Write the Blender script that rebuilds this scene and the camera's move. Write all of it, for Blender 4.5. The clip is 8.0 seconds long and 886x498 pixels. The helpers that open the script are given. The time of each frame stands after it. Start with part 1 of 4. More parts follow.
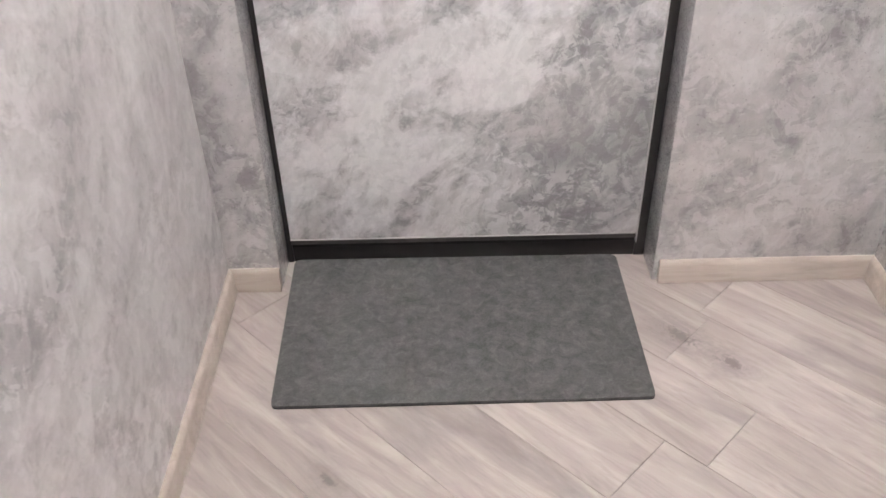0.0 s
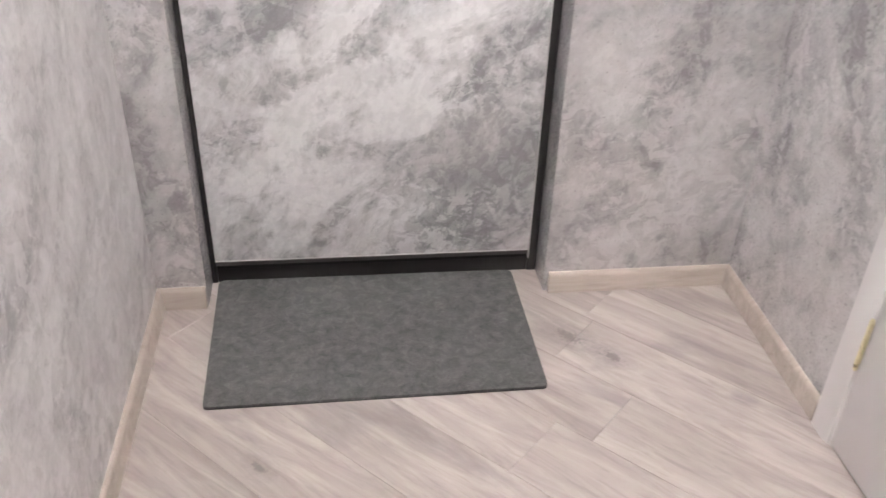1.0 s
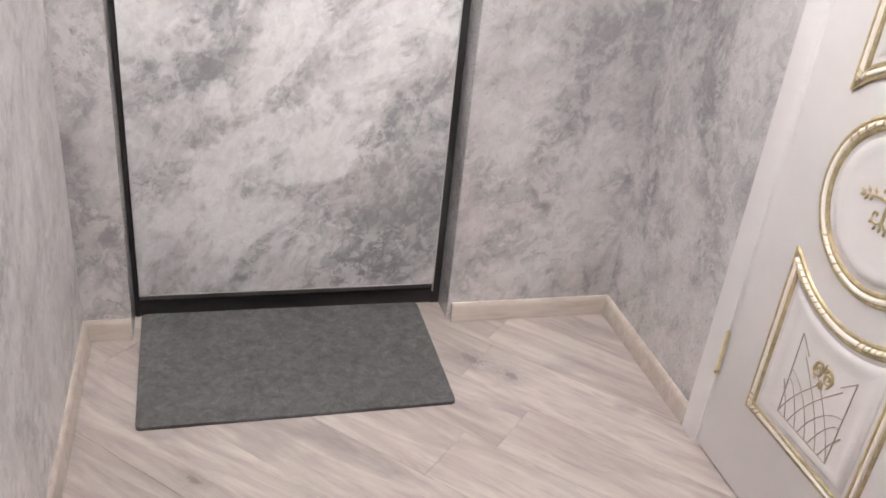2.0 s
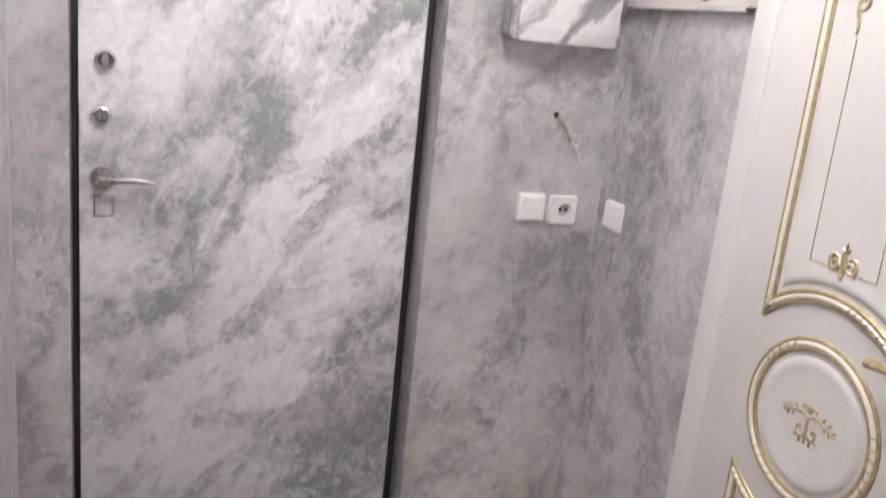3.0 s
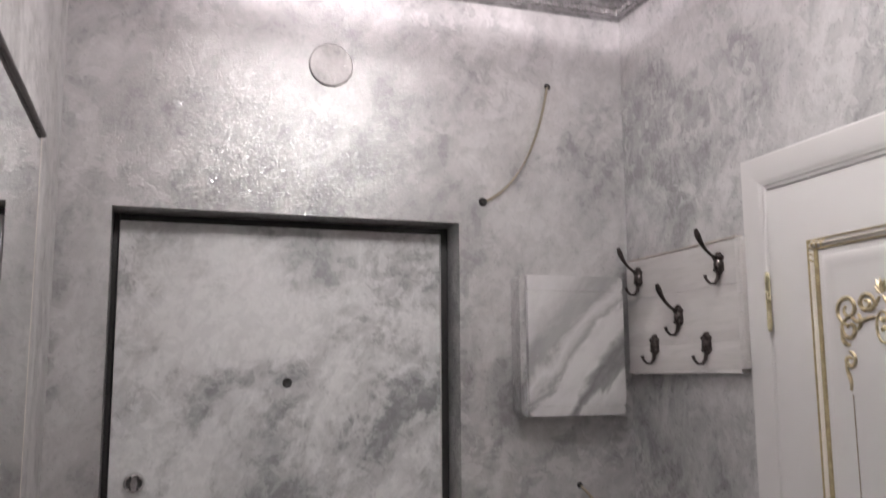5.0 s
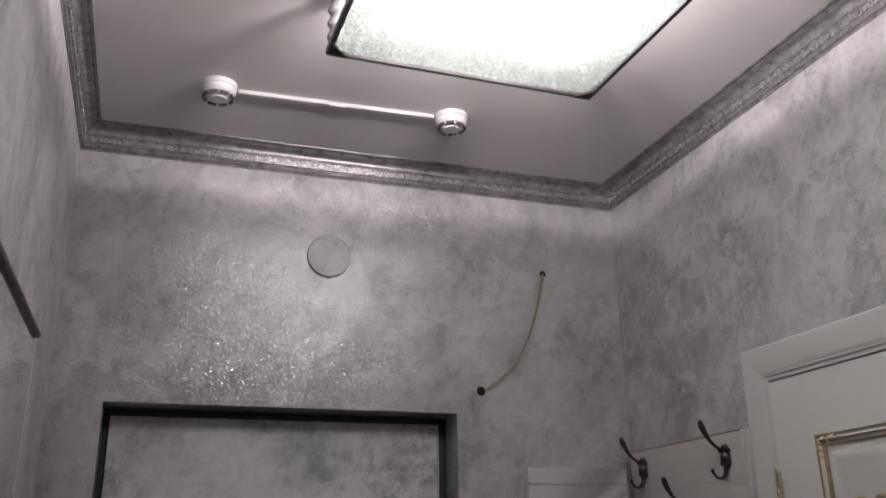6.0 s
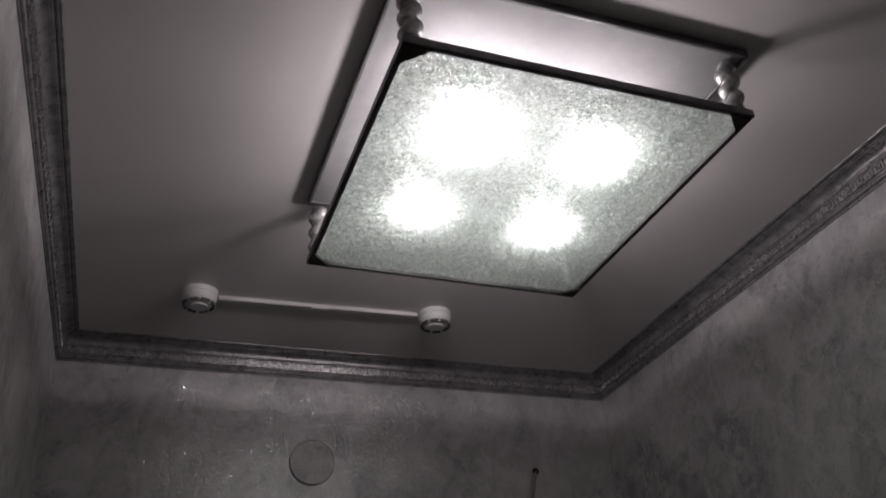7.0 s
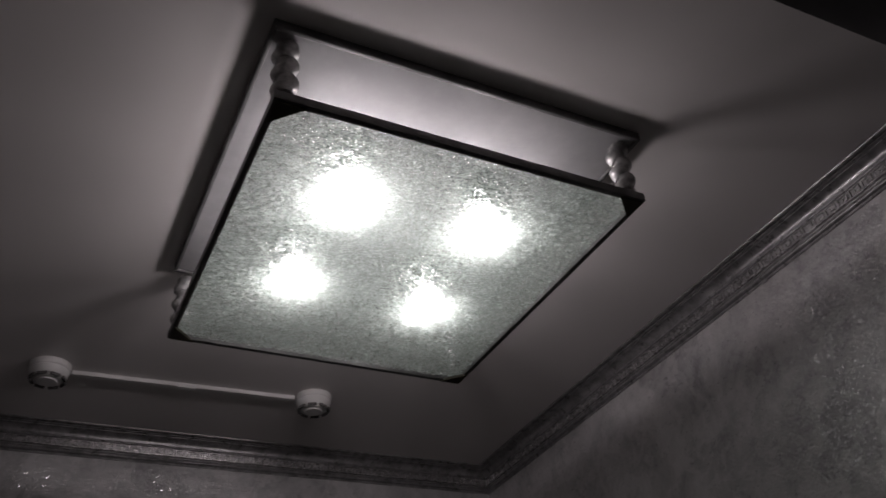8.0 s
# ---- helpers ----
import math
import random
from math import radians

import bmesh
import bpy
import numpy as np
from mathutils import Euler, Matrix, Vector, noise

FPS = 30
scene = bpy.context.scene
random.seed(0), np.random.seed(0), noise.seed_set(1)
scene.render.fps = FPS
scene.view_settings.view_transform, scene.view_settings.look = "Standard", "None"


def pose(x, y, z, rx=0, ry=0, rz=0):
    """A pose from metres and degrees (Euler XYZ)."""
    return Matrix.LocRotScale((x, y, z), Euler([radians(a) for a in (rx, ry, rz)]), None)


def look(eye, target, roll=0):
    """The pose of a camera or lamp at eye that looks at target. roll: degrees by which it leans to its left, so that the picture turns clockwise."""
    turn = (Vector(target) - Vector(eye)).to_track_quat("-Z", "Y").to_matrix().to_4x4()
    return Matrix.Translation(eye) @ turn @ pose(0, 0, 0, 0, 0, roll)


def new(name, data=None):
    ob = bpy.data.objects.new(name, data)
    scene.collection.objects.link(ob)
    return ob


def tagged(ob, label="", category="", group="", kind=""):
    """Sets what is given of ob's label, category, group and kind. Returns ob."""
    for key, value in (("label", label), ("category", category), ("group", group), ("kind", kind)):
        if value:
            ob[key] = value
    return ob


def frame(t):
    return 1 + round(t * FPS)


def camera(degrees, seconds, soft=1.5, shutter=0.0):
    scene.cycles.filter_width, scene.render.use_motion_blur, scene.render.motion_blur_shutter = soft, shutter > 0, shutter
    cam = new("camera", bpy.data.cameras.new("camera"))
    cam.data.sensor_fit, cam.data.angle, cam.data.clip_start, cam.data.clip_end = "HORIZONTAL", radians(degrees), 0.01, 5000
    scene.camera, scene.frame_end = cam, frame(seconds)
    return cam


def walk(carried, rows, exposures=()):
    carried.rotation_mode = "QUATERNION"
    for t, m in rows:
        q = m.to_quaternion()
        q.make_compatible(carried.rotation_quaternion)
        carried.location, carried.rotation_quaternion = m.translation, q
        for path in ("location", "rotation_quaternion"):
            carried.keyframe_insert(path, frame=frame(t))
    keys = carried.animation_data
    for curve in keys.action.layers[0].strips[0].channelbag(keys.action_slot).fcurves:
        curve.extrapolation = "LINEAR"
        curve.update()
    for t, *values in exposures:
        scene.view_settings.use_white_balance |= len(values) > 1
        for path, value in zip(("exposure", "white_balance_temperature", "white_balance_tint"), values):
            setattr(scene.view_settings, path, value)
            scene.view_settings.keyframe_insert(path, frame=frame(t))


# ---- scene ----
cam = camera(54.5, 8.0, shutter=0.3)
PATH = [
    (0, (0.407, -1.641, 1.341), (0.396, -0.042, 0.139), -1.5),
    (0.5, (0.339, -1.76, 1.392), (0.406, -0.14, 0.22), -0.4),
    (1, (0.373, -1.89, 1.397), (0.593, -0.231, 0.302), 1.9),
    (2.5, (0.153, -2.165, 1.491), (0.776, -0.436, 0.703), 7.0),
    (3, (0.123, -2.176, 1.538), (0.818, -0.369, 1.033), 6.0),
    (3.5, (0.136, -2.201, 1.575), (0.83, -0.342, 1.32), 4.6),
    (4, (0.134, -2.22, 1.6), (0.836, -0.349, 1.513), 3.5),
    (4.5, (0.11, -2.237, 1.612), (0.787, -0.361, 1.764), -0.2),
    (5, (0.114, -2.231, 1.635), (0.74, -0.354, 1.921), -0.4),
    (5.2, (0.114, -2.238, 1.642), (0.714, -0.374, 2.045), -0.1),
    (6.3, (0.112, -2.228, 1.719), (0.726, -0.484, 2.481), -1.3),
    (6.5, (0.117, -2.228, 1.733), (0.73, -0.525, 2.585), -1.7),
    (7, (0.119, -2.224, 1.769), (0.718, -0.614, 2.794), -3.6),
    (7.5, (0.157, -2.196, 1.797), (0.806, -0.679, 2.927), -4.1),
    (8, (0.199, -2.154, 1.817), (0.97, -0.727, 2.987), -5.6),
]
walk(cam, [(t, look(eye, target, roll)) for t, eye, target, roll in PATH],
     [(0.0, 1.98), (1.0, 1.98), (2.5, 1.72), (3.5, 1.02), (4.0, 0.76), (4.5, 0.28), (5.0, -0.05), (6.5, -2.2), (7.0, -3.28), (7.5, -3.88), (8.0, -4.07)])

# ---- light ----
world = bpy.data.worlds.new("world")
world.use_nodes = True
world.node_tree.nodes["Background"].inputs["Color"].default_value = (0.5, 0.49, 0.49, 1)
world.node_tree.nodes["Background"].inputs["Strength"].default_value = 0.02
scene.world = world
BULB_STRENGTH = 960.0

# ---- plan (metres) ----
XL, XR, YS, ZC = -0.125, 1.435, -3.40, 2.775
DOOR_X0, DOOR_X1, DOOR_Z = 0.0, 0.906, 2.05
LEAF_Y, FRAME_Y = 0.085, 0.100
D2_Y0, D2_Y1, D2_Z = -0.636, -1.256, 2.045     # white door leaf
D2_C, D2_X = -0.946, 1.424                      # its middle line and front face


# ---- materials ----
class Nodes:
    """A small builder for node materials."""

    def __init__(self, name):
        self.mat = bpy.data.materials.new(name)
        self.mat.use_nodes = True
        self.tree = self.mat.node_tree
        self.bsdf = self.tree.nodes["Principled BSDF"]
        self.out = self.tree.nodes["Material Output"]

    def add(self, kind, **values):
        node = self.tree.nodes.new(kind)
        for key, value in values.items():
            node.inputs[key.replace("_", " ")].default_value = value
        return node

    def link(self, a, b):
        self.tree.links.new(a, b)

    def place(self, scale=(1, 1, 1), turn=(0, 0, 0), shift=(0, 0, 0)):
        c = self.add("ShaderNodeTexCoord")
        m = self.add("ShaderNodeMapping")
        m.vector_type = "TEXTURE"
        m.inputs["Scale"].default_value = scale
        m.inputs["Rotation"].default_value = [radians(a) for a in turn]
        m.inputs["Location"].default_value = shift
        self.link(c.outputs["Object"], m.inputs["Vector"])
        return m.outputs["Vector"]

    def noise(self, vec, scale, detail=4.0, rough=0.55, distort=0.0):
        n = self.add("ShaderNodeTexNoise", Scale=scale, Detail=detail, Roughness=rough, Distortion=distort)
        if vec:
            self.link(vec, n.inputs["Vector"])
        return n.outputs["Fac"]

    def ramp(self, fac, *stops):
        r = self.add("ShaderNodeValToRGB")
        el = r.color_ramp.elements
        while len(el) < len(stops):
            el.new(0.5)
        for e, (p, c) in zip(el, stops):
            e.position = p
            e.color = (c, c, c, 1) if isinstance(c, (int, float)) else (*c, 1)
        self.link(fac, r.inputs["Fac"])
        return r.outputs["Color"]

    def mix(self, fac, a, b, mode="MIX"):
        m = self.tree.nodes.new("ShaderNodeMix")
        m.data_type, m.blend_type = "RGBA", mode
        for socket, value in ((m.inputs[0], fac), (m.inputs[6], a), (m.inputs[7], b)):
            if isinstance(value, (int, float)):
                socket.default_value = value if socket.type == "VALUE" else (value, value, value, 1)
            elif isinstance(value, tuple):
                socket.default_value = (*value, 1)
            else:
                self.link(value, socket)
        return m.outputs[2]

    def math(self, op, a, b=0.0):
        m = self.tree.nodes.new("ShaderNodeMath")
        m.operation = op
        for socket, value in ((m.inputs[0], a), (m.inputs[1], b)):
            if isinstance(value, (int, float)):
                socket.default_value = value
            else:
                self.link(value, socket)
        return m.outputs[0]

    def bump(self, height, strength, distance, under=None):
        b = self.add("ShaderNodeBump", Strength=strength, Distance=distance)
        self.link(height, b.inputs["Height"])
        if under:
            self.link(under, b.inputs["Normal"])
        return b.outputs["Normal"]

    def facets(self, vector, scale, tilt):
        """A normal that leans at random from grain to grain, and the grains' random tones."""
        vor = self.add("ShaderNodeTexVoronoi", Scale=scale)
        self.link(vector, vor.inputs["Vector"])
        geo = self.add("ShaderNodeNewGeometry")
        steps = []
        for op in ("SUBTRACT", "SCALE", "ADD", "NORMALIZE"):
            m = self.tree.nodes.new("ShaderNodeVectorMath")
            m.operation = op
            if steps:
                self.link(steps[-1].outputs[0], m.inputs[0])
            steps.append(m)
        self.link(vor.outputs["Color"], steps[0].inputs[0])
        steps[0].inputs[1].default_value = (0.5, 0.5, 0.5)
        steps[1].inputs["Scale"].default_value = tilt
        self.link(geo.outputs["Normal"], steps[2].inputs[1])
        return steps[3].outputs[0], vor.outputs["Color"]

    def done(self, color=None, rough=0.5, metal=0.0, normal=None, spec=0.5):
        s = self.bsdf.inputs
        for socket, value in ((s["Base Color"], color), (s["Roughness"], rough), (s["Metallic"], metal), (s["Specular IOR Level"], spec)):
            if value is None:
                continue
            if isinstance(value, (int, float)):
                socket.default_value = value
            elif isinstance(value, tuple):
                socket.default_value = (*value, 1)
            else:
                self.link(value, socket)
        if normal:
            self.link(normal, s["Normal"])
        return self.mat


def plaster(name, turn, stretch, dark, light, shift=(0, 0, 0), cloud=1.6, gloss=0.46, patches=0.5, strokes=(), east=False, pearl=0.15, sparkle=0.85, spec=0.8, span=(0.395, 0.50, 0.585), mottle=0.32, coat=0.5, lean=0.26):
    """Marbled decorative plaster with a pearly sheen: broad clouds, trowelled strokes, torn flakes and fine grain.
    strokes: place along the wall, height, half length, half width, angle and tone of single marks."""
    n = Nodes(name)
    v = n.place(stretch, turn, shift)
    w = n.place(shift=shift)
    broad = n.noise(v, cloud, 6, 0.58, 1.5)
    mid = n.noise(v, cloud * 3.0, 9, 0.70, 1.3)
    small = n.noise(v, cloud * 11, 8, 0.7, 0.5)
    fine = n.noise(w, 46, 5, 0.65)
    mixed = n.math("ADD", n.math("MULTIPLY", broad, 0.46), n.math("ADD", n.math("MULTIPLY", mid, 0.34), n.math("MULTIPLY", small, 0.20)))
    if strokes:
        warp = n.add("ShaderNodeTexNoise", Scale=4.6, Detail=9.0, Roughness=0.70, Distortion=0.6)
        n.link(v, warp.inputs["Vector"])
        sway = n.tree.nodes.new("ShaderNodeVectorMath")
        sway.operation = "MULTIPLY_ADD"
        n.link(warp.outputs["Color"], sway.inputs[0])
        sway.inputs[1].default_value = (0.62, 0.62, 0.62)
        sway.inputs[2].default_value = (-0.31, -0.31, -0.31)
        moved = n.tree.nodes.new("ShaderNodeVectorMath")
        moved.operation = "ADD"
        n.link(n.place(), moved.inputs[0])
        n.link(sway.outputs[0], moved.inputs[1])
        for u, z, long, wide, angle, tone in strokes:
            m = n.add("ShaderNodeMapping")
            m.vector_type = "TEXTURE"
            m.inputs["Location"].default_value = (0, u, z) if east else (u, 0, z)
            m.inputs["Rotation"].default_value = (radians(angle), 0, 0) if east else (0, radians(-angle), 0)
            m.inputs["Scale"].default_value = (90, long, wide) if east else (long, 90, wide)
            n.link(moved.outputs[0], m.inputs["Vector"])
            ln = n.tree.nodes.new("ShaderNodeVectorMath")
            ln.operation = "LENGTH"
            n.link(m.outputs["Vector"], ln.inputs[0])
            mask = n.add("ShaderNodeMapRange")
            mask.interpolation_type = "SMOOTHSTEP"
            for key, value in (("From Min", 0.25), ("From Max", 1.15), ("To Min", tone), ("To Max", 0.0)):
                mask.inputs[key].default_value = value
            n.link(ln.outputs["Value"], mask.inputs["Value"])
            mixed = n.math("ADD", mixed, mask.outputs[0])
    base = n.ramp(mixed, (span[0], dark), (span[1], tuple(a * 0.42 + b * 0.58 for a, b in zip(dark, light))), (span[2], light))
    middle = tuple(a * 0.5 + b * 0.5 for a, b in zip(dark, light))
    speck = n.ramp(n.noise(v, cloud * 10.0, 8, 0.68, 0.8), (0.48, 0.0), (0.53, 1.0))
    base = n.mix(n.math("MULTIPLY", speck, mottle), base, middle)
    flakes = n.ramp(n.noise(w, cloud * 7.0, 7, 0.62, 1.0), (0.51, 0.0), (0.530, 1.0))
    where = n.ramp(n.noise(w, 2.3, 4, 0.55, 0.8), (0.44, 0.0), (0.58, 1.0))
    torn = n.math("MULTIPLY", n.math("MULTIPLY", flakes, where), patches)
    pale = tuple(min(0.9, c * 1.12) for c in light)
    base = n.mix(torn, base, pale)
    pits = n.ramp(n.noise(w, cloud * 9.0, 7, 0.62, 0.7), (0.51, 0.0), (0.535, 1.0))
    here = n.ramp(mixed, (0.42, 1.0), (0.53, 0.0))
    base = n.mix(n.math("MULTIPLY", n.math("MULTIPLY", pits, here), 0.62), base, tuple(c * 0.80 for c in dark))
    tint = n.ramp(n.noise(w, 3.3, 2, 0.5), (0.54, 0.0), (0.70, 0.22))
    base = n.mix(tint, base, (0.55, 0.515, 0.50))
    base = n.mix(n.ramp(fine, (0.3, 0.14), (0.7, 0.0)), base, tuple(c * 0.7 for c in dark))
    rough = n.ramp(n.noise(w, 120, 4, 0.7), (0.40, gloss + 0.06), (0.55, gloss), (0.66, gloss - 0.09))
    relief = n.bump(n.noise(v, 26, 7, 0.7), 0.22, 0.004)
    relief = n.bump(n.noise(w, 160, 4, 0.65), sparkle, 0.0019, relief)
    relief = n.bump(torn, 0.35, 0.003, relief)
    tilted, mica = n.facets(w, 260, lean)
    n.bsdf.inputs["Coat IOR"].default_value = 1.8
    n.bsdf.inputs["Coat Weight"].default_value = coat
    n.link(n.ramp(mica, (0.60, 0.25), (0.67, 0.12)), n.bsdf.inputs["Coat Roughness"])
    n.link(tilted, n.bsdf.inputs["Coat Normal"])
    return n.done(base, rough, pearl, relief, spec)


# includes greyer marks below and beside the fuse box and under the socket
NORTH_STROKES = ((0.20, 2.28, 0.20, 0.10, 50, -0.06), (0.52, 2.15, 0.22, 0.07, 25, -0.06), (1.33, 2.33, 0.24, 0.10, 80, -0.08), (0.82, 2.52, 0.16, 0.09, 40, 0.07), (0.62, 2.32, 0.14, 0.07, 20, 0.06),
                 (1.00, 1.78, 0.14, 0.07, 60, 0.06), (1.04, 1.60, 0.16, 0.05, 70, -0.07), (1.20, 1.38, 0.18, 0.10, 10, -0.05), (1.34, 0.96, 0.16, 0.07, 60, -0.09), (1.18, 0.66, 0.28, 0.08, 58, -0.07),
                 (1.08, 0.92, 0.20, 0.08, 70, 0.05), (1.32, 0.70, 0.16, 0.06, 75, 0.05), (1.20, 0.28, 0.26, 0.12, 50, 0.05), (-0.07, 0.86, 0.18, 0.05, 80, 0.15), (-0.06, 1.70, 0.30, 0.07, 85, 0.04))
# includes paler marks high up with darker ones below them
EAST_STROKES = ((-0.28, 0.82, 0.26, 0.08, 70, -0.09), (-0.20, 1.18, 0.22, 0.06, 75, -0.07), (-0.42, 1.05, 0.22, 0.07, 80, 0.06), (-0.15, 0.45, 0.25, 0.07, 80, -0.05), (-0.38, 0.40, 0.22, 0.09, 75, 0.06),
                (-0.25, 2.56, 0.22, 0.08, 40, 0.08), (-0.20, 2.15, 0.24, 0.10, 60, -0.08), (-0.55, 2.40, 0.26, 0.09, 45, -0.07), (-0.95, 2.52, 0.26, 0.09, 30, 0.07), (-1.20, 2.30, 0.26, 0.10, 40, -0.07))
LEAF_STROKES = ((0.06, 1.94, 0.14, 0.05, 60, -0.09), (0.30, 1.56, 0.24, 0.09, 25, -0.06), (0.75, 1.50, 0.18, 0.07, 55, -0.14), (0.72, 1.80, 0.12, 0.05, 60, -0.05), (0.30, 1.78, 0.24, 0.12, 20, 0.06), (0.58, 1.52, 0.26, 0.05, 75, 0.06),
                (0.38, 1.08, 0.20, 0.08, 50, -0.12), (0.22, 0.82, 0.18, 0.08, 50, -0.10), (0.62, 1.10, 0.34, 0.05, 48, 0.09), (0.60, 0.98, 0.20, 0.05, 50, -0.09), (0.81, 1.20, 0.14, 0.05, 45, -0.07), (0.80, 0.92, 0.26, 0.08, 55, -0.06),
                (0.42, 0.78, 0.20, 0.06, 50, 0.09), (0.36, 0.62, 0.22, 0.06, 20, -0.08), (0.70, 0.62, 0.26, 0.08, 52, -0.07), (0.22, 0.42, 0.26, 0.10, 48, 0.09), (0.52, 0.48, 0.24, 0.06, 50, 0.06), (0.74, 0.28, 0.26, 0.13, 50, -0.07),
                (0.30, 0.22, 0.14, 0.05, 40, -0.05), (0.14, 1.20, 0.16, 0.07, 80, -0.04), (0.70, 0.82, 0.22, 0.04, 58, 0.08))
M_WALL_N = plaster("plaster_north", (0, -58, 0), (1.25, 1.0, 0.95), (0.28, 0.275, 0.279), (0.61, 0.598, 0.598), (0.4, 0, 0.2), 2.2, 0.34, strokes=NORTH_STROKES, pearl=0.22, sparkle=0.45, coat=0.80, lean=0.32)
M_WALL_E = plaster("plaster_east", (105, 0, 0), (1.0, 1.3, 0.95), (0.26, 0.256, 0.260), (0.60, 0.588, 0.588), (0.0, 0.7, 1.3), 2.3, 0.34, strokes=EAST_STROKES, east=True, pearl=0.22, sparkle=0.60, coat=0.9, lean=0.38)
M_WALL_W = plaster("plaster_west", (80, 0, 0), (1.0, 1.25, 0.95), (0.35, 0.340, 0.342), (0.655, 0.637, 0.633), (0, 2.2, 0.4), 2.3, patches=0.45, sparkle=0.3, coat=0.15)
M_LEAF = plaster("door_panel_film", (0, -52, 0), (1.4, 1.0, 0.95), (0.275, 0.276, 0.282), (0.745, 0.740, 0.740), (0.15, 0, 2.25), 2.4, 0.55, 0.40, LEAF_STROKES, False, 0.03, 0.4, 0.40, (0.39, 0.485, 0.56), 0.30, 0.07)


def marble():
    n = Nodes("marble_film")
    v = n.place((1.9, 1, 0.8), (0, -46, 0), (0.31, 0, 0.12))
    sep = n.add("ShaderNodeSeparateXYZ")
    n.link(n.place(shift=(1.072, 0, 1.515)), sep.inputs[0])
    across = n.math("SUBTRACT", n.math("MULTIPLY", sep.outputs["X"], 0.731), n.math("MULTIPLY", sep.outputs["Z"], 0.682))
    across = n.math("ADD", across, n.math("MULTIPLY", n.math("SUBTRACT", n.noise(v, 9, 7, 0.62, 0.6), 0.5), 0.15))
    lie = n.math("ADD", n.math("DIVIDE", across, 0.6), 0.5)
    pale, fog, grey, core = (0.65, 0.637, 0.637), (0.50, 0.49, 0.49), (0.32, 0.313, 0.316), (0.19, 0.185, 0.188)
    color = n.ramp(lie, (0.20, pale), (0.27, fog), (0.33, grey), (0.375, grey), (0.395, fog), (0.425, pale), (0.455, fog), (0.475, grey), (0.50, pale), (0.61, pale), (0.635, grey), (0.660, core), (0.695, grey), (0.715, pale), (0.80, fog))
    fade = n.ramp(n.noise(v, 6, 4, 0.55, 0.6), (0.48, 0.0), (0.66, 0.25))
    color = n.mix(fade, color, pale)
    color = n.mix(n.ramp(n.noise(v, 26, 6, 0.6, 0.5), (0.4, 0.16), (0.6, 0.0)), color, grey)
    return n.done(color, 0.38, 0.0, n.bump(n.noise(None, 60, 3), 0.12, 0.001))


def oak(name, dark, light, turn, spread, knots=()):
    """Limed oak: long grain, knots and a tone of its own for each piece."""
    n = Nodes(name)
    c = n.add("ShaderNodeTexCoord")
    info = n.add("ShaderNodeObjectInfo")
    m = n.add("ShaderNodeMapping")
    m.inputs["Rotation"].default_value = (0, 0, radians(turn))
    n.link(c.outputs["Object"], m.inputs["Vector"])
    off = n.add("ShaderNodeVectorMath")
    off.operation = "MULTIPLY_ADD"
    n.link(info.outputs["Random"], off.inputs[0])
    off.inputs[1].default_value = (7.0, 3.0, 5.0)
    n.link(m.outputs["Vector"], off.inputs[2])
    st = n.add("ShaderNodeMapping")
    st.inputs["Scale"].default_value = (0.8, 6.0, 6.0)
    n.link(off.outputs[0], st.inputs["Vector"])
    grain = n.noise(st.outputs["Vector"], 2.0, 7, 0.62, 1.4)
    pores = n.noise(st.outputs["Vector"], 14.0, 4, 0.6, 0.3)
    tone = n.math("ADD", n.math("MULTIPLY", info.outputs["Random"], spread), n.math("MULTIPLY", grain, 1.0))
    color = n.ramp(tone, (0.40, dark), (0.60, tuple((a + b) / 2 for a, b in zip(dark, light))), (0.78, light))
    color = n.mix(n.ramp(pores, (0.34, 0.25), (0.46, 0.0)), color, tuple(a * 0.72 for a in dark))
    streak = n.add("ShaderNodeMapping")
    streak.inputs["Scale"].default_value = (1.4, 4.5, 4.5)
    n.link(off.outputs[0], streak.inputs["Vector"])
    shade = n.ramp(n.noise(streak.outputs["Vector"], 1.7, 4, 0.55, 1.0), (0.56, 0.0), (0.74, 0.65))
    color = n.mix(shade, color, (dark[0] * 0.70, dark[1] * 0.72, dark[2] * 0.78))
    lime = n.ramp(n.noise(st.outputs["Vector"], 1.2, 5, 0.6, 1.6), (0.58, 0.0), (0.66, 0.35))
    color = n.mix(lime, color, tuple(min(0.85, a * 1.12) for a in light))
    for kx, ky, size in knots:
        at = n.place((size * 2.2, size, 1.0), (0, 0, -45), (kx, ky, 0))
        ln = n.add("ShaderNodeVectorMath")
        ln.operation = "LENGTH"
        n.link(at, ln.inputs[0])
        d = n.math("ADD", ln.outputs["Value"], n.math("MULTIPLY", n.math("SUBTRACT", n.noise(n.place(), 60, 4, 0.6, 1.0), 0.5), 0.9))
        color = n.mix(n.ramp(d, (0.12, 0.75), (0.35, 0.30), (0.95, 0.0)), color, (dark[0] * 0.45, dark[1] * 0.46, dark[2] * 0.50))
    return n.done(color, n.ramp(grain, (0.3, 0.52), (0.7, 0.38)), 0.0, n.bump(pores, 0.18, 0.001))


def felt():
    n = Nodes("grey_felt")
    v = n.place()
    fibre = n.noise(v, 260, 4, 0.7, 1.0)
    blot = n.noise(v, 38, 5, 0.65, 0.8)
    color = n.ramp(n.math("ADD", n.math("MULTIPLY", fibre, 0.45), n.math("MULTIPLY", blot, 0.55)), (0.36, (0.060, 0.060, 0.060)), (0.52, (0.096, 0.096, 0.094)), (0.66, (0.136, 0.136, 0.132)))
    return n.done(color, 0.95, 0.0, n.bump(fibre, 0.8, 0.003, n.bump(blot, 0.5, 0.004)), 0.15)


